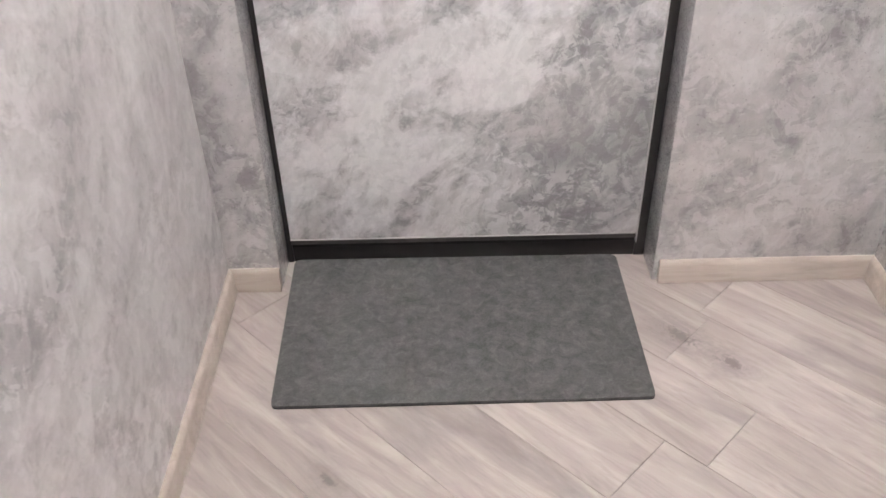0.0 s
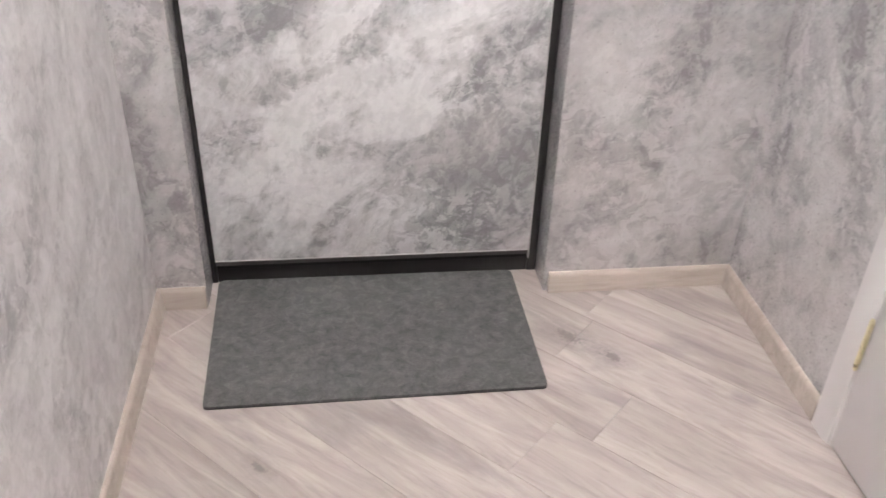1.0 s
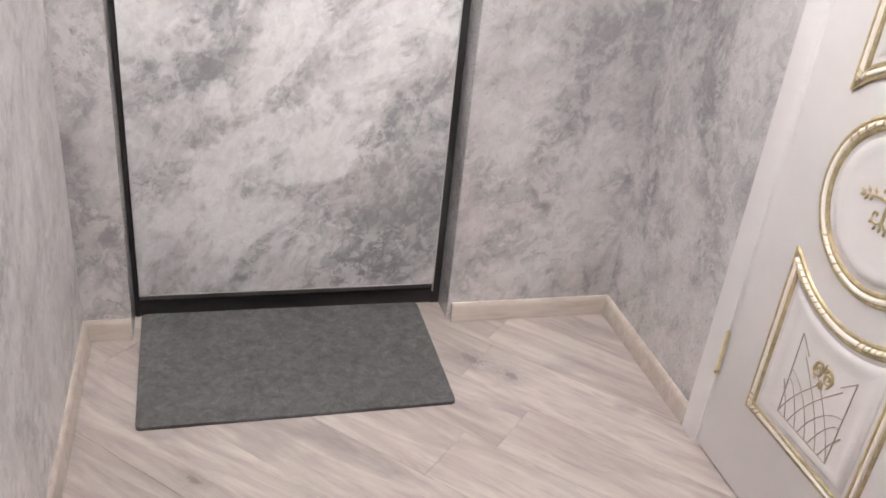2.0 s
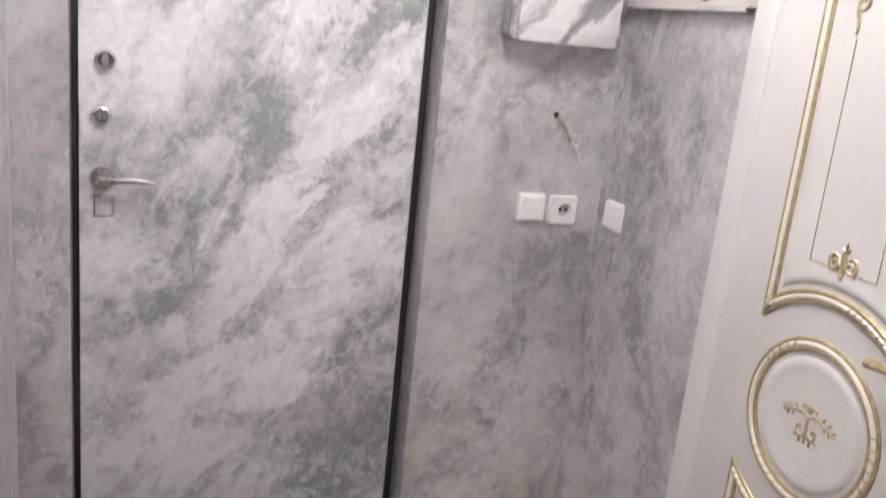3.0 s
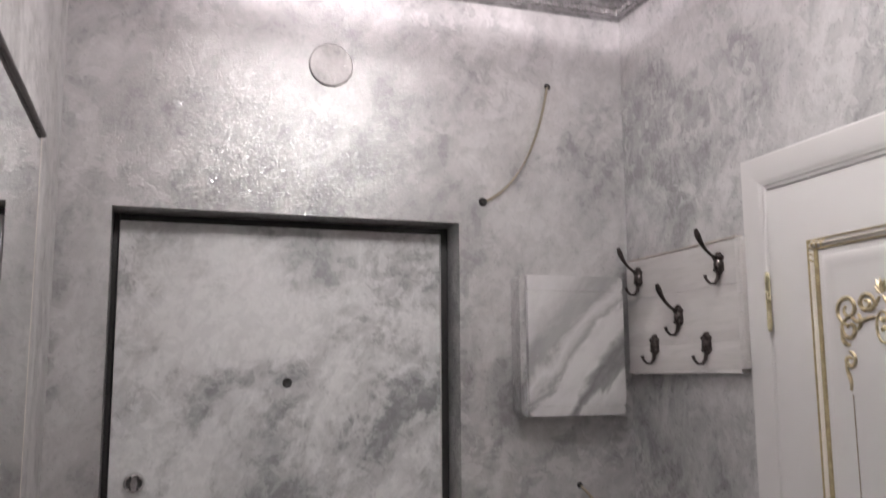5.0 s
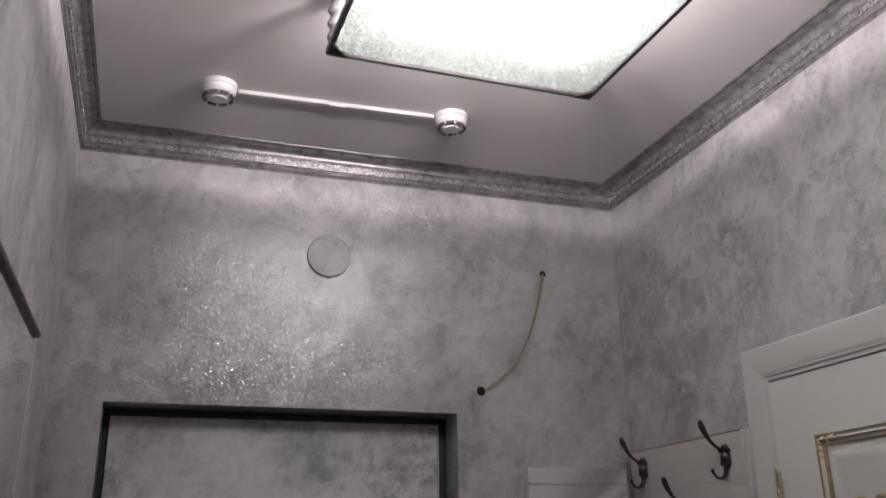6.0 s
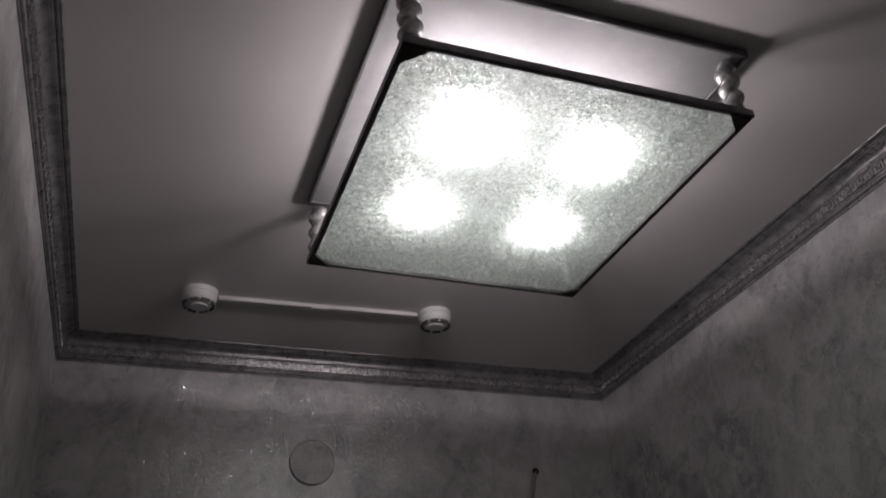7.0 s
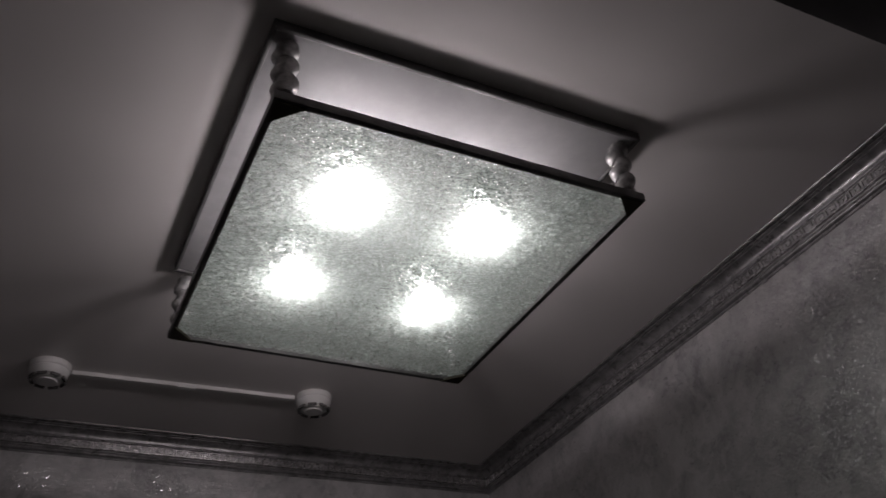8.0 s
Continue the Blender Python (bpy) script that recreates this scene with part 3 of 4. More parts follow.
    lathe(bm, [(0.028, 0), (0.028, 0.004), (0.0265, 0.011), (0.022, 0.019), (0.015, 0.025), (0.012, 0.030), (0.0115, 0.044), (0.0, 0.047)], at(0.070, 1.084))
    part("handle", bm, M_SATIN, leaf, "nickel lever handle on a round rose")
    bm = bmesh.new()
    pts = [(0.068, LEAF_Y - 0.040, 1.084), (0.090, LEAF_Y - 0.047, 1.0845), (0.115, LEAF_Y - 0.049, 1.087), (0.145, LEAF_Y - 0.049, 1.0875), (0.172, LEAF_Y - 0.047, 1.084), (0.192, LEAF_Y - 0.044, 1.079)]
    tube(bm, pts, [0.011, 0.0095, 0.0075, 0.0068, 0.0062, 0.0050], 12)
    part("lever", bm, M_SATIN, leaf)
    # square plate under it
    bm = bmesh.new()
    box(bm, 0.050, 0.096, LEAF_Y - 0.003, LEAF_Y, 0.985, 1.040, 0.001)
    part("lock_plate", bm, M_SATIN, leaf, "small square mirror-bright cover plate")
    bm = bmesh.new()
    box(bm, 0.0535, 0.0925, LEAF_Y - 0.0040, LEAF_Y - 0.003, 0.9885, 1.0365, 0.0004)
    part("plate_insert", bm, M_LEAF, leaf)
    bm = bmesh.new()
    lathe(bm, [(0.0125, 0), (0.0125, 0.003), (0.010, 0.005), (0.008, 0.003), (0.0, 0.002)], at(0.449, 1.613))
    part("peephole", bm, M_BLACK, leaf, "small dark round peephole")


# ---- white door ----
def P(u, v, d=0.0):
    """A place on the white door: u along it from its middle line, v height, d out from its face."""
    return Vector((D2_X - d, D2_C - u, v))


def spiral(cu, cv, r0, r1, a0, turns, n=22):
    return [(cu + (r0 + (r1 - r0) * k / n) * math.cos(radians(a0) + 2 * math.pi * turns * k / n), cv + (r0 + (r1 - r0) * k / n) * math.sin(radians(a0) + 2 * math.pi * turns * k / n)) for k in range(n + 1)]


def bezier(a, b, c, d, n=10):
    out = []
    for k in range(n + 1):
        t = k / n
        out.append(tuple((1 - t) ** 3 * p + 3 * (1 - t) ** 2 * t * q + 3 * (1 - t) * t * t * r + t ** 3 * s for p, q, r, s in zip(a, b, c, d)))
    return out


def scrolls(bm, lines, radius, d=0.001, both=True):
    for line in lines:
        n = len(line) - 1
        radii = [radius * (0.45 + 0.75 * math.sin(math.pi * (0.15 + 0.75 * k / n))) for k in range(n + 1)]
        tube(bm, [P(u, v, d) for u, v in line], radii, 6)
        if both:
            tube(bm, [P(-u, v, d) for u, v in line], radii, 6)


def petal(bm, cu, cv, angle, length, width, d=0.001):
    a = radians(angle)
    f, s = (math.cos(a), math.sin(a)), (-math.sin(a), math.cos(a))
    pts = [(0, 0), (0.35, 0.5), (0.7, 0.42), (1, 0), (0.7, -0.42), (0.35, -0.5)]
    rim = [bm.verts.new(P(cu + f[0] * length * p + s[0] * width * q, cv + f[1] * length * p + s[1] * width * q, d - 0.001)) for p, q in pts]
    tip = bm.verts.new(P(cu + f[0] * length * 0.55, cv + f[1] * length * 0.55, d + 0.004))
    for k in range(6):
        bm.faces.new((rim[k], rim[(k + 1) % 6], tip))


PANEL_R, PANEL_Z, PANEL_W = 0.247, 0.830, 0.189     # arcs round the round panel, its middle, half width


def upper_panel(d):
    """The upper panel's outline, inset by d; its foot is an arc round the round panel."""
    w, r = PANEL_W - d, PANEL_R + d
    a = math.degrees(math.acos(w / r))
    return [(w, 1.913 - d), (-w, 1.913 - d)] + arc((0, PANEL_Z), r, 180 - a, a, 24)


def lower_panel(d):
    w, r = PANEL_W - d, PANEL_R + d
    a = math.degrees(math.acos(w / r))
    return [(-w, 0.232 + d), (w, 0.232 + d)] + arc((0, PANEL_Z), r, -a, -180 + a, 24)


def round_panel(d):
    return arc((0, PANEL_Z), 0.180 - d, 0, 360, 48)[:-1]


def moulding(parent, outline, ropes):
    """A gold-lined moulding round an outline: two gilt beads with a cream roll between, twisted near the places in ropes."""
    for d, r, mat, name in ((0.0045, 0.0050, M_PATINA, "outer_bead"), (0.0145, 0.0056, M_CREAM, "moulding"), (0.0245, 0.0056, M_PATINA, "inner_bead")):
        bm = bmesh.new()
        tube(bm, [P(u, v, 0.001 if mat is M_PATINA else 0.003) for u, v in outline(d)], r, 8, closed=True)
        part(name, bm, mat, parent, "gilt bead" if mat is M_PATINA else "cream lacquered moulding")
    mid = outline(0.0145)
    n = len(mid)
    bm = bmesh.new()
    for i in range(n):
        a, b = Vector(mid[i]), Vector(mid[(i + 1) % n])
        length = (b - a).length
        steps = max(1, int(length / 0.013))
        for k in range(steps):
            c = a + (b - a) * ((k + 0.5) / steps)
            if min((c - Vector(q)).length for q in ropes) > 0.060:
                continue
            e = (b - a).normalized()
            s = Vector((-e.y, e.x))
            p0, p1 = c - s * 0.0075 - e * 0.006, c + s * 0.0075 + e * 0.006
            tube(bm, [P(*p0, 0.003), P(*((p0 + p1) / 2), 0.0095), P(*p1, 0.003)], [0.0012, 0.0028, 0.0012], 6)
    part("rope_twist", bm, M_GILT, parent, "gilt twisted rope ornament")


def raised_field(parent, outline, height=0.006):
    """The raised middle of a panel, with a broad soft slope round it."""
    bm = bmesh.new()
    rings = []
    for d, h in ((0.040, 0.0004), (0.046, 0.0045), (0.056, height), (0.066, height - 0.0022), (0.080, height - 0.003)):
        rings.append([bm.verts.new(P(u, v, h)) for u, v in outline(d)])
    n = len(rings[0])
    for a, b in zip(rings, rings[1:]):
        for k in range(n):
            bm.faces.new((a[k], a[(k + 1) % n], b[(k + 1) % n], b[k]))
    bmesh.ops.triangulate(bm, faces=[bm.faces.new(rings[-1])])
    part("raised_panel", bm, M_WHITE, parent)
    return height - 0.003


def build_white_door():
    door = thing("door_2", (D2_X, D2_C, 0), "closed white panelled interior door with gilt mouldings and scrolls", "door", kind="structure")
    bm = bmesh.new()
    box(bm, D2_X, D2_X + 0.04, D2_Y1, D2_Y0, 0.008, D2_Z - 0.004, 0.002)
    leaf = part("leaf", bm, M_WHITE, door, "white enamelled door leaf")
    # frame: casings with a stepped inner edge, and the lining behind them
    w = 0.080
    shape = [(0, 0), (0, 0.012), (0.004, 0.016), (0.058, 0.017), (0.064, 0.013), (0.070, 0.013), (0.073, 0.009), (w, 0.008), (w, 0)]
    for name, y_in, sgn in (("casing", D2_Y0 + 0.001, 1), ("casing", D2_Y1 - 0.001, -1)):
        bm = bmesh.new()
        top = D2_Z + 0.001
        sweep(bm, lambda i: [Vector((-h, sgn * (w - d), (w - d) if i else 0)) for d, h in shape], [Vector((XR, y_in, 0)), Vector((XR, y_in, top))])
        part(name, bm, M_WHITE, door, "white stepped door casing")
    bm = bmesh.new()
    sweep(bm, lambda i: [Vector((-h, (w - d) * (1 if i else -1), w - d)) for d, h in shape], [Vector((XR, D2_Y1 - 0.001, D2_Z + 0.001)), Vector((XR, D2_Y0 + 0.001, D2_Z + 0.001))])
    part("casing", bm, M_WHITE, door, "white stepped door casing")
    for b in ((D2_Y0 + 0.003, D2_Y0 + 0.0195, 0, D2_Z + 0.0195), (D2_Y1 - 0.0195, D2_Y1 - 0.003, 0, D2_Z + 0.0195), (D2_Y1 - 0.003, D2_Y0 + 0.003, D2_Z + 0.003, D2_Z + 0.0195)):
        bm = bmesh.new()
        box(bm, XR + 0.001, XR + 0.149, b[0], b[1], b[2], b[3])
        part("lining", bm, M_WHITE, door)
    # three panels
    hw = PANEL_W
    upper, lower, circle = upper_panel, lower_panel, round_panel
    moulding(leaf, upper, [(hw, 1.913), (-hw, 1.913), (-hw, 0.994), (hw, 0.994), (0.09, 1.06)])
    moulding(leaf, lower, [(-hw, 0.232), (hw, 0.232), (-hw, 0.676), (hw, 0.676), (-0.10, 0.61), (0.10, 0.61)])
    moulding(leaf, circle, [(-0.12, 0.96), (0.165, 0.835), (-0.10, 0.69)])
    f = raised_field(leaf, upper)
    raised_field(leaf, lower)
    raised_field(leaf, circle)
    top = f + 0.0005
    # fine painted line round the upper field
    for a, b in (((-0.088, 1.588), (-0.086, 1.155)), ((-0.086, 1.155), (-0.040, 1.155)), ((0.040, 1.155), (0.084, 1.155)), ((0.084, 1.155), (0.081, 1.588))):
        bm = bmesh.new()
        tube(bm, [P(*a, top), P(*b, top)], 0.0013, 6)
        part("line", bm, M_INK, leaf, "fine bronze painted line")
    # crowning scrollwork
    bm = bmesh.new()
    scrolls(bm, [spiral(0.086, 1.756, 0.032, 0.007, -100, 1.45), spiral(0.038, 1.764, 0.021, 0.005, 200, -1.4), bezier((0.078, 1.742), (0.060, 1.715), (0.040, 1.742), (0.012, 1.735)),
                 spiral(0.084, 1.716, 0.024, 0.007, 95, -1.2), bezier((0.105, 1.712), (0.108, 1.690), (0.095, 1.684), (0.085, 1.686)), bezier((0.040, 1.753), (0.025, 1.745), (0.015, 1.76), (0.004, 1.775)),
                 spiral(0.089, 1.655, 0.017, 0.004, 90, 1.2), bezier((0.100, 1.648), (0.098, 1.625), (0.086, 1.622), (0.092, 1.596)), bezier((0.060, 1.745), (0.052, 1.735), (0.052, 1.722), (0.064, 1.715))], 0.0042, top)
    tube(bm, [P(u, v, top) for u, v in [(0.016 * math.sin(k * math.pi / 8), 1.716 + 0.030 * math.cos(k * math.pi / 8)) for k in range(16)]], 0.0032, 6, closed=True)
    for ang, ln in ((90, 0.036), (70, 0.034), (110, 0.034), (50, 0.026), (130, 0.026)):
        petal(bm, 0, 1.778, ang, ln, 0.011, top)
    for ang in (60, 90, 120, 250, 270, 290):
        petal(bm, 0, 1.722, ang, 0.018, 0.008, top)
    part("scrollwork", bm, M_GILT, leaf, "gilt carved scrolls with a palmette")
    # small ornament at the foot of the upper field
    bm = bmesh.new()
    scrolls(bm, [spiral(0.020, 1.166, 0.015, 0.004, 60, -1.3), bezier((0.012, 1.180), (0.036, 1.196), (0.040, 1.165), (0.030, 1.148)), bezier((0.004, 1.190), (0.006, 1.165), (0.004, 1.145), (0.001, 1.132))], 0.0034, top)
    for ang, ln in ((90, 0.028), (55, 0.018), (125, 0.018)):
        petal(bm, 0, 1.188, ang, ln, 0.009, top)
    part("foot_scroll", bm, M_GILT, leaf, "small gilt scroll ornament")
    # sprigs on the round panel
    bm = bmesh.new()
    scrolls(bm, [bezier((0.002, 0.846), (0.016, 0.858), (0.030, 0.850), (0.058, 0.842)), bezier((0.000, 0.850), (0.001, 0.835), (0.002, 0.815), (0.001, 0.800)), bezier((0.001, 0.812), (0.010, 0.796), (0.026, 0.800), (0.026, 0.816)),
                 bezier((0.026, 0.816), (0.025, 0.826), (0.014, 0.826), (0.016, 0.816), 6), bezier((0.004, 0.862), (0.010, 0.874), (0.020, 0.872), (0.018, 0.862), 6)], 0.0026, top)
    for s in (-1, 1):
        for u, v, ang, ln in ((0.034, 0.850, 60, 0.018), (0.040, 0.847, -65, 0.016), (0.048, 0.846, 50, 0.020), (0.052, 0.844, -60, 0.018), (0.058, 0.842, 20, 0.020), (0.058, 0.842, -25, 0.020), (0.022, 0.804, -30, 0.014), (0.012, 0.800, -75, 0.015)):
            petal(bm, s * u, v, ang if s > 0 else 180 - ang, ln, 0.0085, top)
    for ang in (65, 90, 115, 270):
        petal(bm, 0, 0.852 if ang < 180 else 0.806, ang, 0.020, 0.008, top)
    part("sprig", bm, M_PATINA, leaf, "gilt three-branched sprig")
    # lattice on the lower panel
    bm = bmesh.new()
    for s in (-1, 1):
        tube(bm, [P(s * 0.088, 0.505, top), P(s * 0.084, 0.300, top)], 0.0014, 5)
        tube(bm, [P(s * 0.088, 0.505, top), P(s * 0.052, 0.470, top)], 0.0014, 5)
        for k in range(5):
            u0 = -0.085 + 0.036 * k
            line = bezier((s * u0, 0.300), (s * (u0 + 0.02), 0.36), (s * (u0 + 0.06), 0.41), (s * min(0.086, u0 + 0.11), 0.415 + (0.05 if u0 + 0.11 < 0.086 else -0.03 * (k - 2))), 8)
            tube(bm, [P(u, v, top) for u, v in line], 0.0013, 5)
    tube(bm, [P(-0.084, 0.300, top), P(0.084, 0.300, top)], 0.0013, 5)
    part("lattice", bm, M_INK, leaf, "fine bronze lattice lines")
    bm = bmesh.new()
    scrolls(bm, [spiral(0.016, 0.462, 0.016, 0.004, 80, -1.3), bezier((0.006, 0.480), (0.03, 0.49), (0.034, 0.455), (0.018, 0.44))], 0.0032, top)
    for ang in (60, 90, 120, 250, 270, 290):
        petal(bm, 0, 0.462 if ang < 180 else 0.450, ang, 0.028, 0.009, top)
    part("rosette", bm, M_PATINA, leaf, "gilt rosette above the lattice")
    # hinges on the side by the coat rack
    for z0, z1 in ((1.722, 1.856), (0.224, 0.360)):
        bm = bmesh.new()
        y = D2_Y0 + 0.001
        lathe(bm, [(0.0, 0), (0.004, 0.002), (0.0055, 0.006), (0.0035, 0.009), (0.0058, 0.010), (0.0058, 0.044), (0.0053, 0.045), (0.0058, 0.046), (0.0058, z1 - z0 - 0.046), (0.0053, z1 - z0 - 0.045), (0.0058, z1 - z0 - 0.044), (0.0058, z1 - z0 - 0.010), (0.0035, z1 - z0 - 0.009), (0.0055, z1 - z0 - 0.006), (0.004, z1 - z0 - 0.002), (0, z1 - z0)], Matrix.Translation((1.4145, y, z0)), 14)
        part("hinge", bm, M_BRASS, door, "polished brass butt hinge")
    # lever handle at the other side
    bm = bmesh.new()
    out = Matrix.Translation((D2_X, -1.205, 1.028)) @ Matrix.Rotation(radians(-90), 4, "Y")
    lathe(bm, [(0.026, 0), (0.026, 0.004), (0.022, 0.009), (0.011, 0.012), (0.010, 0.045), (0, 0.047)], out, 20)
    part("handle", bm, M_PATINA, leaf, "aged brass lever handle")
    bm = bmesh.new()
    tube(bm, [(D2_X - 0.042, -1.207, 1.028), (D2_X - 0.046, -1.17, 1.030), (D2_X - 0.046, -1.13, 1.031), (D2_X - 0.045, -1.085, 1.027)], [0.010, 0.009, 0.009, 0.010], 10)
    part("lever", bm, M_PATINA, leaf)


build_entrance_door()
build_white_door()


# ---- wall things ----
def build_doormat():
    bm = bmesh.new()
    corners = [(0.018, 0.098), (0.030, -0.403), (0.835, -0.397), (0.832, 0.093)]
    outline = []
    for i, c in enumerate(corners):
        a, b, d = Vector(corners[i - 1]), Vector(c), Vector(corners[(i + 1) % 4])
        for k in range(5):
            t = k / 4
            p, q = b + (a - b).normalized() * 0.014, b + (d - b).normalized() * 0.014
            outline.append(tuple((1 - t) ** 2 * p + 2 * t * (1 - t) * b + t * t * q))
    mat = thing("doormat", (0.43, -0.15, 0), "plain dark grey felt doormat before the entrance door", "doormat")
    prism(bm, outline, Matrix.Translation((0, 0, 0.0032)), 0.0065, 0.002)
    part("felt", bm, M_FELT, mat)
    bm = bmesh.new()
    prism(bm, outline, Matrix.Translation((0, 0, 0.0004)), 0.0026)
    part("backing", bm, M_SEAL, mat, "black rubber backing")


def build_fuse_box():
    box_thing = thing("fuse_box", (1.222, 0, 1.515), "wall-mounted fuse box covered in white veined marble film", "fuse box")
    x0, x1, z0, z1, y = 1.072, 1.372, 1.515, 1.905, -0.078
    bm = bmesh.new()
    prism(bm, rounded(x0 - 0.014, x1, z0, z1, 0.024), Matrix(((1, 0, 0, 0), (0, 0, -1, -0.001), (0, 1, 0, 0), (0, 0, 0, 1))), 0.060, 0.003)
    part("body", bm, M_WALL_N, box_thing, "box sides plastered grey like the wall")
    bm = bmesh.new()
    prism(bm, rounded(x0 + 0.003, x1 - 0.003, z0 + 0.030, z1 - 0.047, 0.004), Matrix(((1, 0, 0, 0), (0, 0, -1, -0.062), (0, 1, 0, 0), (0, 0, 0, 1))), 0.016, 0.003)
    part("flap", bm, M_MARBLE, box_thing, "closed marbled flap")
    for a, b in ((z1 - 0.0455, z1 - 0.003), (z0 + 0.003, z0 + 0.0285)):
        bm = bmesh.new()
        prism(bm, rounded(x0 + 0.003, x1 - 0.003, a, b, 0.009), Matrix(((1, 0, 0, 0), (0, 0, -1, -0.062), (0, 1, 0, 0), (0, 0, 0, 1))), 0.015, 0.003)
        part("cover", bm, M_MARBLE, box_thing, "marbled cover strip")


def cushion(bm, m, w, h, depth, r=0.012):
    """A softly domed plate, w by h, in the pose m (z outwards)."""
    prof = ((0.0, 0.0, 1.0), (0.0, 0.5, 1.0), (0.35, 0.85, 0.97), (1.0, 1.0, 0.90))
    rings = []
    for _, k, s in prof:
        rings.append([bm.verts.new(m @ Vector((x * s, y * s, depth * k))) for x, y in rounded(-w / 2, w / 2, -h / 2, h / 2, r, 4)])
    n = len(rings[0])
    for a, b in zip(rings, rings[1:]):
        for k in range(n):
            bm.faces.new((a[k], a[(k + 1) % n], b[(k + 1) % n], b[k]))
    bm.faces.new(rings[0][::-1])
    bm.faces.new(rings[-1])
    return bm


def facing(x, y, z, east=False):
    """A pose with z out of the north wall, or of the east wall."""
    m = Matrix(((1, 0, 0, x), (0, 0, -1, y), (0, 1, 0, z), (0, 0, 0, 1)))
    if east:
        m = Matrix(((0, 0, -1, x), (-1, 0, 0, y), (0, 1, 0, z), (0, 0, 0, 1)))
    return m


def build_switch(at, label, east=False):
    sw = thing("light_switch", at, label, "light switch", "switches by the door")
    x, y, z = at
    bm = bmesh.new()
    cushion(bm, facing(x, y, z, east), 0.084, 0.082, 0.016, 0.006)
    part("plate", bm, M_PLASTIC, sw)
    bm = bmesh.new()
    m = facing(x, y, z, east)
    rocker = [(-0.031, -0.031), (0.031, -0.031), (0.031, 0.031), (-0.031, 0.031)]
    low = [bm.verts.new(m @ Vector((u, v, 0.015))) for u, v in rocker]
    high = [bm.verts.new(m @ Vector((u * 0.97, v * 0.97, 0.0185 + 0.0035 * (v < 0)))) for u, v in rocker]
    bm.faces.new(high)
    for k in range(4):
        bm.faces.new((low[k], low[(k + 1) % 4], high[(k + 1) % 4], high[k]))
    part("rocker", bm, M_PLASTIC, sw, "white rocker pressed at its foot")


def build_socket(at):
    so = thing("wall_socket", at, "white plastic single wall socket beside a switch", "socket")
    x, y, z = at
    m = facing(x, y, z)
    bm = bmesh.new()
    sq = rounded(-0.043, 0.043, -0.041, 0.041, 0.006, 4)
    hole = arc((0.004, 0.0), 0.0205, 0, 360, 24)[:-1]
    depth = 0.015
    rings = [[bm.verts.new(m @ Vector((u, v, 0))) for u, v in sq], [bm.verts.new(m @ Vector((u, v, depth * 0.75))) for u, v in sq], [bm.verts.new(m @ Vector((u * 0.95, v * 0.95, depth))) for u, v in sq]]
    for a, b in zip(rings, rings[1:]):
        for k in range(len(sq)):
            bm.faces.new((a[k], a[(k + 1) % len(sq)], b[(k + 1) % len(sq)], b[k]))
    rim = [bm.verts.new(m @ Vector((u, v, depth))) for u, v in hole]
    edges = [bm.edges.new((rim[k], rim[(k + 1) % 24])) for k in range(24)]
    outer = [bm.edges.get((rings[2][k], rings[2][(k + 1) % len(sq)])) for k in range(len(sq))]
    bmesh.ops.triangle_fill(bm, edges=edges + outer, use_beauty=True)
    floor = [bm.verts.new(m @ Vector((u, v, 0.002))) for u, v in hole]
    for k in range(24):
        bm.faces.new((rim[k], rim[(k + 1) % 24], floor[(k + 1) % 24], floor[k]))
    bm.faces.new(floor)
    part("plate", bm, M_PLASTIC, so)
    # grey disc: shade inside the socket's round hollow, put into colour
    bm = bmesh.new()
    lathe(bm, [(0.0198, 0.0), (0.0198, 0.0006), (0.0, 0.0006)], m @ Matrix.Translation((0.004, 0.0, 0.0022)), 24)
    part("well", bm, M_TRIM, so, "grey disc for the shade inside the socket")
    # contact holes: flat discs coloured with the shade of an opening
    for dx in (-0.0095, 0.0095):
        bm = bmesh.new()
        lathe(bm, [(0.0052, 0), (0.0052, 0.0012), (0.0, 0.0012)], m @ Matrix.Translation((0.004 + dx, 0.0, 0.0029)), 12)
        part("pin_hole", bm, M_HOLE_SHADE, so, "near-black disc for the shade in a contact hole")


